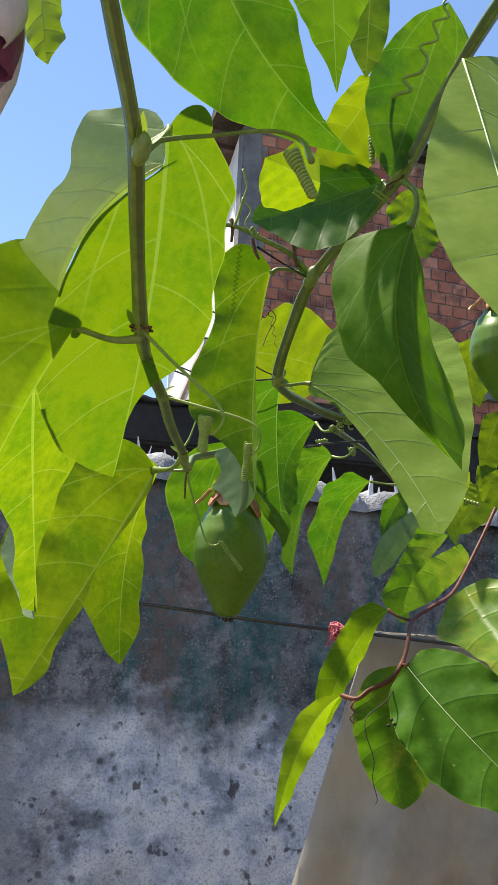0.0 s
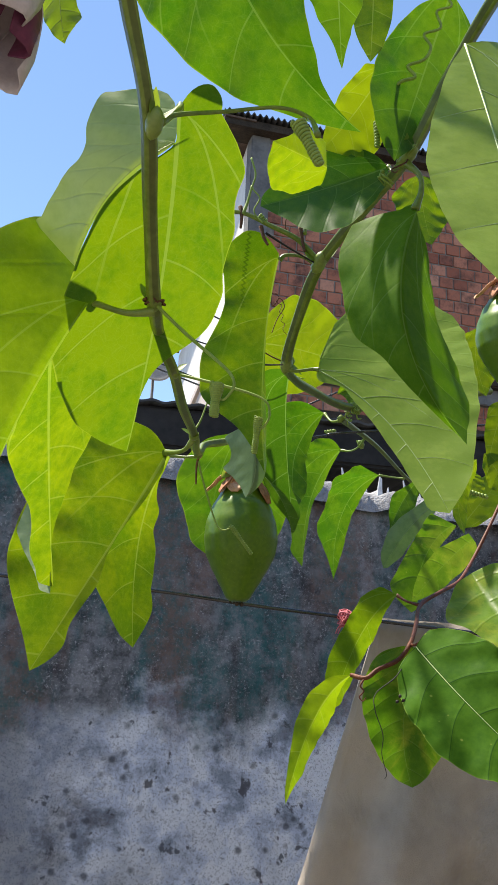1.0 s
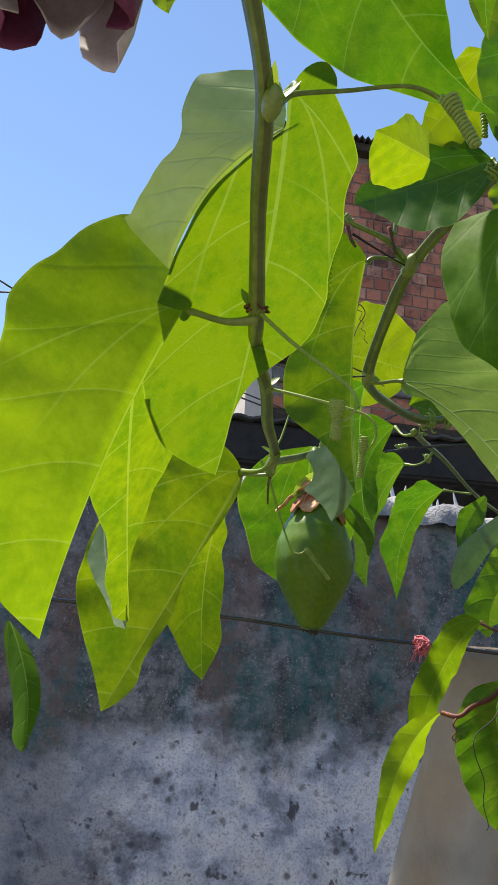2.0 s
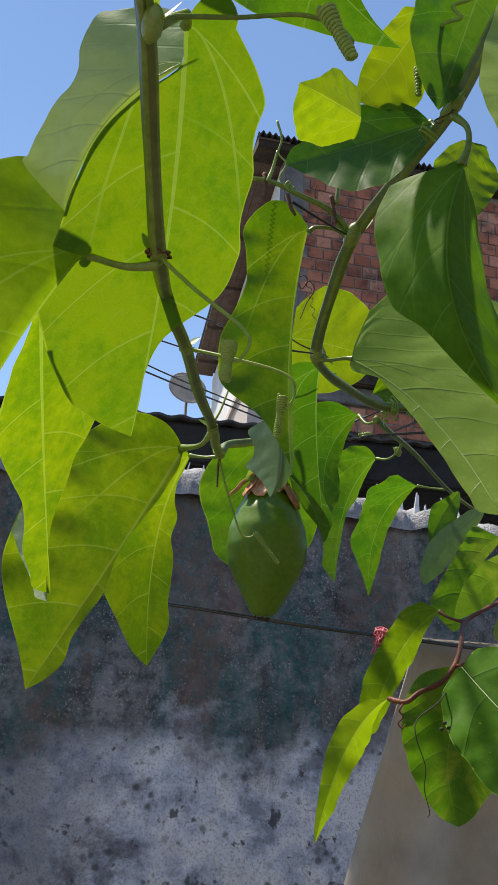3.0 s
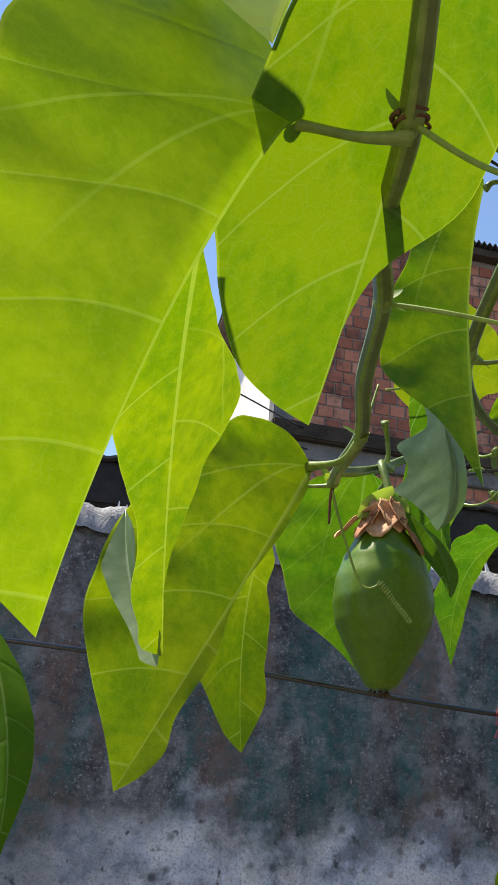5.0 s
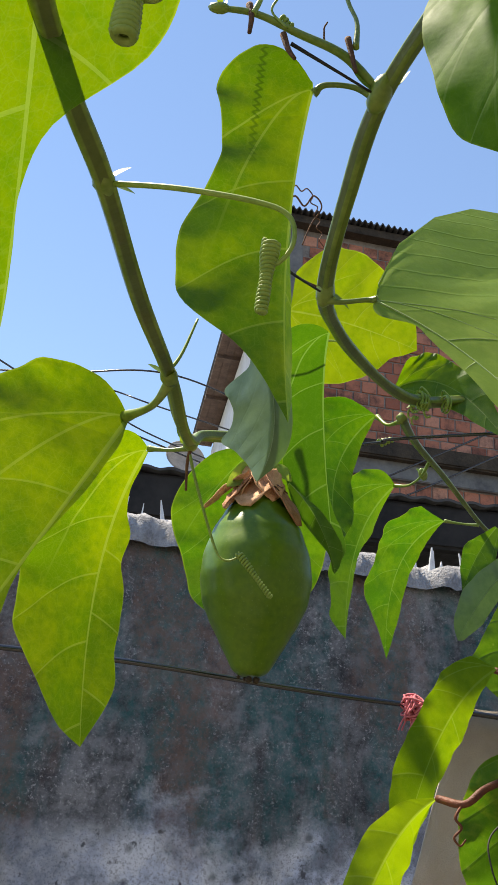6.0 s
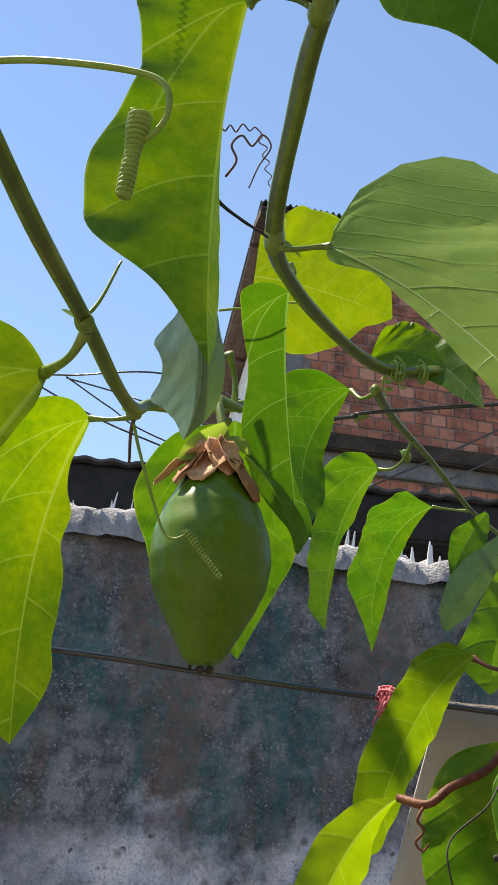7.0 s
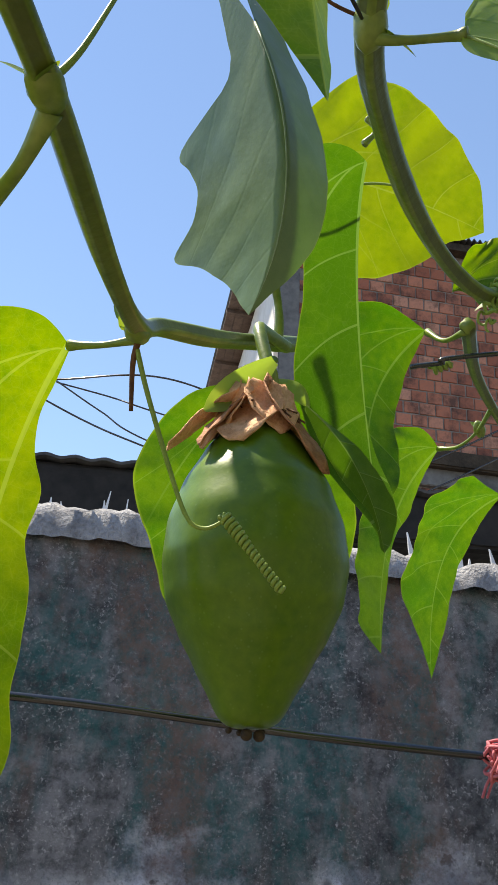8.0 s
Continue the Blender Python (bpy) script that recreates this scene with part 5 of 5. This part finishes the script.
tube("petiole", [(0.1182, 0.5950, 1.8831), (0.1264, 0.5900, 1.8710), (0.1275, 0.5900, 1.8583), (0.1236, 0.5920, 1.8457)], 0.0024, vine)
tube("petiole", [(0.0995, 1.0450, 1.8308), (0.0909, 1.0650, 1.8360), (0.0834, 1.0800, 1.8495)], 0.0018, vine)
tube("petiole", [(0.1423, 1.2100, 1.8606), (0.1384, 1.2600, 1.8620), (0.1297, 1.3000, 1.8661), (0.1168, 1.3200, 1.8720)], 0.0017, vine)
tube("petiole", [(0.2134, 1.3700, 1.8464), (0.1966, 1.3750, 1.8488), (0.1759, 1.3740, 1.8511)], 0.0017, vine)
tube("petiole", [(0.0009, 0.9700, 1.7759), (-0.0045, 0.9850, 1.7726), (-0.0054, 0.9900, 1.7654)], 0.0018, vine)
tube("petiole", [(0.0395, 0.9000, 1.8392), (0.0443, 0.9000, 1.8458), (0.0413, 0.9000, 1.8524)], 0.0014, vine)
tube("petiole", [(0.0009, 0.9900, 1.7942), (0.0023, 0.9850, 1.8038), (0.0008, 0.9800, 1.8164), (-0.0022, 0.9700, 1.8259)], 0.0026, vine)
tube("petiole", [(0.1109, 0.6150, 1.8875), (0.1080, 0.6200, 1.8955)], 0.0016, vine)
tube("tendril", [(-0.0350, 0.4770, 1.7192), (-0.0171, 0.4700, 1.7000), (0.0006, 0.4550, 1.6804), (0.0102, 0.4470, 1.6690), (0.0127, 0.4440, 1.6613), (0.0088, 0.4450, 1.6550), (0.0059, 0.4450, 1.6542)], 0.0009, vine)
tube("tendril", [(-0.0333, 0.5800, 1.7155), (-0.0092, 0.5700, 1.7066), (0.0159, 0.5650, 1.6985), (0.0267, 0.5630, 1.6921), (0.0286, 0.5620, 1.6822), (0.0244, 0.5620, 1.6751), (0.0214, 0.5620, 1.6773)], 0.0009, vine)
tube("tendril", [(0.1135, 0.5950, 1.8908), (0.1050, 0.5900, 1.9094), (0.1028, 0.5850, 1.9283), (0.1114, 0.5800, 1.9385), (0.1223, 0.5800, 1.9433), (0.1172, 0.5800, 1.9521), (0.1289, 0.5800, 1.9579), (0.1336, 0.5800, 1.9685), (0.1289, 0.5800, 1.9789), (0.1408, 0.5800, 1.9848), (0.1381, 0.5800, 1.9986), (0.1488, 0.5800, 2.0036), (0.1449, 0.5800, 2.0138), (0.1510, 0.5800, 2.0225)], 0.0012, vine)
tube("tendril", [(-0.0440, 0.8850, 1.7366), (-0.0393, 0.8880, 1.7200), (-0.0303, 0.8920, 1.6933), (-0.0233, 0.8930, 1.6760), (-0.0172, 0.8930, 1.6718), (-0.0110, 0.8920, 1.6739), (-0.0099, 0.8920, 1.6773)], 0.0009, vine)
tube("tendril", [(-0.0055, 0.9300, 1.8360), (0.0167, 0.9350, 1.8416), (0.0414, 0.9300, 1.8421), (0.0558, 0.9250, 1.8371)], 0.0008, vine)
tube("dry_tendril", [(0.0374, 0.8050, 1.8091), (0.0242, 0.8000, 1.8128), (0.0134, 0.7900, 1.8161), (0.0045, 0.7900, 1.8255)], 0.0006, vine, look="dry")
tube("dry_tendril", [(0.0052, 0.8000, 1.8778), (0.0080, 0.8040, 1.8758), (0.0114, 0.8000, 1.8763), (0.0142, 0.8040, 1.8750), (0.0181, 0.8000, 1.8769), (0.0215, 0.8040, 1.8757), (0.0249, 0.8000, 1.8746), (0.0284, 0.8040, 1.8726), (0.0274, 0.8000, 1.8649), (0.0315, 0.8040, 1.8644), (0.0296, 0.8000, 1.8561), (0.0331, 0.8040, 1.8549), (0.0312, 0.8000, 1.8475), (0.0346, 0.8040, 1.8461), (0.0333, 0.8000, 1.8389), (0.0368, 0.8040, 1.8361)], 0.0004, vine, look="dry")
tube("dry_stalk", [(-0.0428, 0.8840, 1.7430), (-0.0453, 0.8860, 1.7325), (-0.0454, 0.8900, 1.7146)], 0.0012, vine, look="dry")
tube("brown_stub", [(-0.0030, 0.6800, 1.8937), (-0.0014, 0.6780, 1.8844), (-0.0018, 0.6770, 1.8734)], 0.0016, vine, look="dry")
tube("brown_stub", [(0.0139, 0.6840, 1.8791), (0.0168, 0.6820, 1.8679), (0.0201, 0.6810, 1.8613)], 0.0015, vine, look="dry")
tube("brown_stub", [(0.0451, 0.6900, 1.8821), (0.0470, 0.6890, 1.8715), (0.0492, 0.6880, 1.8596)], 0.0015, vine, look="dry")
tube("dry_tendril", [(0.0179, 0.6840, 1.8733), (0.0356, 0.6880, 1.8636), (0.0581, 0.6960, 1.8539)], 0.0009, vine, look="black")
tube("petiole", [(0.0490, 0.6900, 1.8763), (0.0493, 0.6900, 1.8923), (0.0444, 0.6900, 1.9073), (0.0376, 0.6900, 1.9423)], 0.0014, vine)
tube("tendril", [(-0.0009, 0.6780, 1.8858), (0.0025, 0.6800, 1.8980), (0.0054, 0.6800, 1.9129)], 0.0014, vine)
tube("dry_tendril", [(0.0157, 0.7300, 1.7802), (0.0204, 0.7500, 1.7864), (0.0345, 0.8000, 1.8054)], 0.0009, vine, look="black")
tube("tendril", [(-0.0353, 0.7320, 1.7202), (-0.0300, 0.7350, 1.7316), (-0.0244, 0.7400, 1.7534)], 0.0009, vine)
coil((0.0042, 0.4440, 1.6624), (0.0034, 0.4440, 1.6451), 0.0031, 16, 0.0009, vine)
coil((0.0221, 0.5620, 1.6820), (0.0201, 0.5620, 1.6586), 0.0024, 18, 0.0008, vine)
coil((0.0402, 0.3530, 1.7522), (0.0504, 0.3530, 1.7311), 0.003, 14, 0.0009, vine)
coil((-0.0099, 0.8880, 1.6752), (0.0107, 0.8880, 1.6491), 0.0019, 17, 0.0007, vine)
coil((0.0961, 0.5820, 1.9066), (0.0961, 0.5820, 1.8872), 0.0022, 8, 0.0007, vine)
coil((0.0124, 0.6840, 1.8878), (0.0185, 0.6840, 1.8826), 0.0026, 4, 0.0007, vine)
coil((0.2796, 1.3000, 1.8170), (0.3177, 1.3000, 1.8067), 0.003, 9, 0.0008, vine)
coil((0.0850, 1.0800, 1.8253), (0.0967, 1.0800, 1.8294), 0.003, 4, 0.0009, vine)
leaf((0.1561, 0.9750, 1.6273), (0.1201, 0.9600, 1.5870), (0.0918, 0.9400, 1.5145),
     (-0.7587, -0.3755, 0.5324), (0.5276, 0.6581, -0.5371),
     (0.002, 0.115, 0.139, 0.156, 0.162, 0.157, 0.151, 0.148, 0.15, 0.153, 0.141, 0.128, 0.081),
     (0.002, 0.013, 0.033, 0.059, 0.084, 0.11, 0.124, 0.127, 0.13, 0.116, 0.103, 0.08, 0.056), look="backlit", plant=climber)
leaf((0.1023, 0.8550, 1.5414), (0.0717, 0.8450, 1.5043), (0.0487, 0.8350, 1.4354),
     (-0.8531, -0.2283, 0.4691), (0.4934, 0.7607, -0.4217),
     (0.002, 0.026, 0.065, 0.093, 0.108, 0.124, 0.119, 0.112, 0.095, 0.074, 0.056, 0.04, 0.021),
     (0.002, 0.012, 0.03, 0.057, 0.1, 0.142, 0.146, 0.144, 0.128, 0.107, 0.086, 0.05, 0.02), look="backlit", plant=climber)
leaf((0.1690, 0.8680, 1.5675), (0.1489, 0.8610, 1.5085), (0.1581, 0.8780, 1.4500),
     (-0.9614, -0.2697, 0.0538), (0.9684, 0.2396, -0.0696),
     (0.182, 0.283, 0.333, 0.354, 0.357, 0.343, 0.326, 0.291, 0.257, 0.221, 0.187, 0.144, 0.094),
     (0.002, 0.101, 0.252, 0.319, 0.373, 0.426, 0.42, 0.404, 0.359, 0.286, 0.218, 0.158, 0.074), look="blotched", plant=climber)
leaf((0.1565, 0.8400, 1.5667), (0.1970, 0.7900, 1.5136), (0.2570, 0.7500, 1.4520),
     (0.7198, -0.0633, 0.6912), (-0.8205, -0.3711, -0.4347),
     (0.119, 0.167, 0.203, 0.241, 0.271, 0.282, 0.292, 0.281, 0.271, 0.23, 0.191, 0.128, 0.051),
     (0.002, 0.101, 0.168, 0.216, 0.251, 0.282, 0.287, 0.284, 0.252, 0.214, 0.152, 0.092, 0.037), lobe_a=(0.093, 0, 0, 0), look="spotted", plant=climber)
leaf((0.2322, 0.9800, 1.6529), (0.2524, 0.9300, 1.6013), (0.2763, 0.8600, 1.5490),
     (0.6760, -0.3193, 0.6641), (-0.9614, -0.2178, -0.1683),
     (0.002, 0.103, 0.178, 0.231, 0.29, 0.311, 0.324, 0.337, 0.326, 0.276, 0.231, 0.145, 0.058),
     (0.002, 0.057, 0.138, 0.193, 0.255, 0.306, 0.331, 0.239, 0.183, 0.154, 0.135, 0.121, 0.085), look="yellowing", plant=climber)
leaf((0.2579, 1.2200, 1.7505), (0.2211, 1.2100, 1.7108), (0.1985, 1.1900, 1.6340),
     (-0.8887, -0.2410, 0.3901), (0.8602, 0.3050, -0.4088),
     (0.244, 0.236, 0.224, 0.204, 0.184, 0.176, 0.172, 0.176, 0.192, 0.212, 0.228, 0.248, 0.172),
     (0.02, 0.036, 0.052, 0.068, 0.076, 0.076, 0.068, 0.048, 0.044, 0.044, 0.04, 0.044, 0.048), look="yellowing", wave=0.8, plant=climber)
leaf((0.2711, 1.1700, 1.7241), (0.2353, 1.1650, 1.6905), (0.1945, 1.1500, 1.6428),
     (-0.6394, -0.2544, 0.7256), (0.6384, 0.2391, -0.7316),
     (0.072, 0.08, 0.092, 0.104, 0.124, 0.144, 0.172, 0.164, 0.16, 0.148, 0.116, 0.084, 0.04),
     (0.056, 0.12, 0.136, 0.152, 0.176, 0.188, 0.184, 0.176, 0.164, 0.136, 0.104, 0.072, 0.036), look="yellowing", wave=0.8, plant=climber)
leaf((0.2493, 1.2800, 1.7967), (0.2058, 1.2700, 1.7525), (0.1716, 1.2600, 1.6978),
     (-0.7202, -0.2481, 0.6479), (0.6262, 0.3859, -0.6775),
     (0.02, 0.052, 0.088, 0.096, 0.108, 0.12, 0.14, 0.144, 0.152, 0.136, 0.116, 0.1, 0.056),
     (0.016, 0.04, 0.068, 0.084, 0.1, 0.108, 0.116, 0.124, 0.124, 0.124, 0.096, 0.068, 0.044), look="glossy", wave=0.6, cup=0.8, plant=climber)
leaf((0.2286, 1.3500, 1.8385), (0.2074, 1.3500, 1.8071), (0.1890, 1.3400, 1.7645),
     (-0.7130, -0.4176, 0.5632), (0.8347, 0.0052, -0.5507),
     (0.024, 0.036, 0.056, 0.08, 0.116, 0.152, 0.2, 0.228, 0.2, 0.176, 0.132, 0.076, 0.032),
     (0.032, 0.06, 0.1, 0.144, 0.176, 0.204, 0.224, 0.188, 0.148, 0.108, 0.076, 0.048, 0.028), look="shady", wave=0.8, plant=climber)
tube("stem", [(0.3060, 1.1500, 1.7756), (0.2786, 1.1200, 1.7249), (0.2579, 1.1000, 1.6886), (0.2325, 1.0500, 1.6552), (0.2032, 1.0000, 1.6351), (0.1774, 0.9600, 1.6164), (0.1647, 0.9000, 1.5905), (0.1543, 0.8600, 1.5707), (0.1425, 0.8500, 1.5557), (0.1253, 0.8450, 1.5469), (0.1142, 0.8420, 1.5390), (0.1022, 0.8530, 1.5414)], 0.0020, climber, look="red")
tube("petiole", [(0.1763, 0.9600, 1.6164), (0.1662, 0.9800, 1.6221), (0.1578, 0.9900, 1.6289)], 0.0016, climber, look="red")
tube("petiole", [(0.1544, 0.8600, 1.5693), (0.1586, 0.8450, 1.5688)], 0.0016, climber, look="red")


for _i, (_p, _r, _u) in enumerate((
        ((-0.0266, 0.378, 1.7672), 0.0045, (0.2, -0.3, 1)), ((-0.0355, 0.477, 1.7202), 0.0043, (0.1, -1, 0.4)), ((-0.035, 0.58, 1.7161), 0.0040, (0, 1, 0)),
        ((-0.034, 0.729, 1.7169), 0.0043, (0, 1, 0)), ((-0.0439, 0.883, 1.7428), 0.0046, (0, 1, 0.2)), ((0.0374, 0.805, 1.8091), 0.0055, (-0.1, 0.5, -1)),
        ((0.0614, 0.698, 1.8556), 0.0056, (0.3, -0.6, 0.5)), ((0.119, 0.595, 1.8897), 0.0055, (0.5, -0.5, 0.5)), ((0.116, 1.03, 1.8421), 0.0052, (0.5, 0.5, -0.2)),
        ((0.1406, 1.26, 1.8643), 0.0045, (0.3, 0.7, -0.3)), ((-0.0168, 0.675, 1.8868), 0.0028, (-1, 0, 0)))):
    knot(_p, _r, vine, _u, _i)

fruit, f_ax, f_u, f_v = passion_fruit((-0.0032, 0.945, 1.7350), (-0.0030, 0.945, 1.6105), 0.0370, "green egg-shaped passion fruit with dried brown sepals, hanging from the vine")
_bm = bmesh.new()
sweep(_bm, smooth_path([(0.006, 0.99, 1.7925), (-0.0034, 0.968, 1.789), (-0.0050, 0.956, 1.7840), (-0.0024, 0.949, 1.7704), (0.0009, 0.945, 1.7549), (0.0014, 0.945, 1.7320)], 8), lambda t: 0.0030 + 0.0022 * max(0, t - 0.7) / 0.3, 10)
part("stalk", _bm, STEM, fruit, "pale green fruit stalk")


def bract(p, way, side, ln, wd, parent):
    """A small pale leaflet at the fruit's neck."""
    p, way, side = Vector(p), Vector(way).normalized(), Vector(side).normalized()
    nrm = way.cross(side)
    bm = bmesh.new()
    rows = []
    for i in range(9):
        t = i / 8
        w = wd * math.sin(math.pi * (0.08 + 0.90 * t)) ** 0.8
        c = p + way * ln * t + nrm * (0.18 * ln * math.sin(math.pi * t))
        rows.append([bm.verts.new(c + side * w * y - nrm * (0.25 * w * y * y)) for y in (-1, -0.5, 0, 0.5, 1)])
    for a, b in zip(rows, rows[1:]):
        for j in range(4):
            bm.faces.new((a[j], a[j + 1], b[j + 1], b[j]))
    part("bract", bm, LEAF["pale"], parent, "pale green bract", at=p)


bract((0.003, 0.938, 1.7590), (-0.70, -0.28, -0.72), (-0.62, -0.3, 0.72), 0.040, 0.0070, fruit)
bract((0.004, 0.950, 1.7560), (0.7, 0.30, -0.5), (0.4, 0.5, 0.7), 0.018, 0.0060, fruit)
passion_fruit((0.2604, 0.90, 1.9324), (0.2590, 0.90, 1.825), 0.0345, "dark green passion fruit hanging among the leaves")


def drooping_flower():
    """A closed flower that hangs above the leaves, pale inside and purple outside."""
    c = Vector((-0.106, 0.345, 1.838))
    bm = bmesh.new()
    sweep(bm, smooth_path([c + Vector((0.01, 0.0, 0.09)), c + Vector((0.004, 0, 0.05)), c + Vector((0, 0, 0.012))], 6), 0.0022, 8)
    fl = part("flower", bm, STEM, vine, "drooping purple and white flower", at=c)
    for k in range(8):
        w0 = 2 * math.pi * k / 8 + 0.3
        d = Vector((math.cos(w0), math.sin(w0), 0))
        s = Vector((-d.y, d.x, 0))
        ln = 0.070 + 0.008 * math.sin(k * 2.3)
        bm = bmesh.new()
        rows = []
        for i in range(11):
            t = i / 10
            out = 0.006 + (0.030 if k % 2 else 0.024) * math.sin(min(1, t * 1.05) * math.pi * 0.66)
            w = 0.0185 * math.sin(math.pi * (0.10 + 0.82 * t)) ** 0.5
            p = c + d * out + Vector((0, 0, 0.015 - ln * t))
            rows.append([bm.verts.new(p + s * (w * y) - d * (0.010 * y * y) + Vector((0, 0, 0.004 * y * y * t))) for y in (-1, -0.5, 0, 0.5, 1)])
        for a, b in zip(rows, rows[1:]):
            for j in range(4):
                bm.faces.new((a[j], b[j], b[j + 1], a[j + 1]))
        pt = part("petal", bm, PETAL if k % 3 == 0 else PETAL_IN, fl, "purple petal" if k % 3 == 0 else "pale pinkish petal", at=c)
        pt.modifiers.new("thick", "SOLIDIFY").thickness = 0.0008
    bm = bmesh.new()
    bmesh.ops.create_icosphere(bm, subdivisions=3, radius=0.014)
    for v in bm.verts:
        v.co.z *= 0.9
    bmesh.ops.translate(bm, verts=bm.verts, vec=c + Vector((0, 0, 0.008)))
    part("calyx", bm, LEAF["dark"], fl, "green calyx", at=c)


drooping_flower()


# ---- small curls and withered threads ----
tube("tendril", [(0.004, .68, 1.938), (0.008, .68, 1.923), (0.006, .68, 1.911), (0.012, .68, 1.902), (0.008, .68, 1.890), (0.016, .68, 1.879)], 0.0008, vine)


def rings_round(c, way, r, turns, wire, name, look=""):
    """A few loose windings of a tendril round a stem."""
    c, way = Vector(c), Vector(way).normalized()
    u = way.orthogonal().normalized()
    v = way.cross(u)
    pts = []
    for i in range(int(turns * 10) + 1):
        t = i / (turns * 10)
        w = 2 * math.pi * turns * t
        pts.append(c + way * ((t - 0.5) * turns * wire * 2.6) + (u * math.cos(w) + v * math.sin(w)) * r * (1 + 0.10 * math.sin(5 * t * turns)))
    pts += [pts[-1] + (u * 0.8 + v * 0.3) * r * 1.6 - way * r, pts[-1] + (u * 0.9 - v * 0.6) * r * 2.4]
    tube(name, pts, wire, vine, look=look)


rings_round((0.104, 0.600, 1.873), (-0.6, 0.35, -0.65), 0.0058, 2.4, 0.0009, "tendril")
rings_round((0.116, 1.030, 1.842), (0.9, 0.4, -0.1), 0.0062, 3.2, 0.0011, "tendril")
rings_round((0.135, 1.035, 1.842), (0.9, 0.4, -0.1), 0.0060, 2.2, 0.0010, "tendril")
rings_round((-0.0355, 0.477, 1.7202), (0.1, 0.3, -0.9), 0.0052, 1.6, 0.0008, "tendril", "dry")
_rng = random.Random(21)
for _k in range(6):
    _p = Vector((0.116 + _rng.uniform(-0.012, 0.008), 1.03 + _rng.uniform(-0.012, 0.012), 1.836 + _rng.uniform(-0.010, 0.006)))
    _q = [_p]
    for _j in range(6):
        _w = _j * 1.15 + _k
        _q.append(_p + Vector((math.cos(_w) * 0.0032, 0.002 * math.sin(_w * 2), math.sin(_w) * 0.0032)) * (1 - _j * 0.1) + Vector((0, 0, -0.0012 * _j)))
    tube("tendril", _q, 0.0009, vine)
for _k, (_p, _q) in enumerate((((0.0614, 0.698, 1.8556), (-0.03, -0.01, 0.03)), ((0.119, 0.595, 1.8897), (-0.012, -0.01, -0.02)))):
    _p, _q = Vector(_p), Vector(_q)
    tube("dry_tendril", [_p, _p + _q * 0.4 + Vector((0.003, 0, 0)), _p + _q * 0.75 - Vector((0.003, 0, 0.001)), _p + _q + Vector((0.002, 0, 0)), _p + _q * 1.05 + Vector((0.005, 0, 0.003))], 0.0006, vine, look="dry")
tube("dry_tendril", [(0.1494, 0.848, 1.5559), (0.1343, 0.8, 1.5386), (0.1173, 0.785, 1.525), (0.1161, 0.78, 1.5124), (0.1226, 0.782, 1.4939), (0.1222, 0.785, 1.4792), (0.1263, 0.79, 1.4647), (0.125, 0.79, 1.4605)], 0.0004, climber, look="black")
tube("dry_tendril", [(0.1133, 0.842, 1.5389), (0.1094, 0.84, 1.5324), (0.1123, 0.84, 1.5279), (0.1086, 0.84, 1.5232), (0.1115, 0.84, 1.5197), (0.1143, 0.84, 1.5226)], 0.0007, climber, look="red")
tube("dry_tendril", [(0.0108, 0.8, 1.8429), (0.0159, 0.8, 1.8531), (0.0128, 0.8, 1.8632), (0.0181, 0.8, 1.8694), (0.0238, 0.8, 1.8624), (0.0291, 0.8, 1.8696), (0.0339, 0.8, 1.8616), (0.0279, 0.8, 1.8493), (0.0234, 0.8, 1.8357)], 0.0006, vine, look="dry")
for _p in [(0.1362, 0.785, 1.5237), (0.1388, 0.785, 1.5204), (0.134, 0.785, 1.5193)]:
    _bm = bmesh.new()
    bmesh.ops.create_icosphere(_bm, subdivisions=2, radius=0.0014)
    for _v in _bm.verts:
        _v.co *= 1 + 0.5 * noise.noise(_v.co * 700 + Vector(_p) * 90)
    bmesh.ops.translate(_bm, verts=_bm.verts, vec=_p)
    part("withered_speck", _bm, BLACK, climber, at=_p)
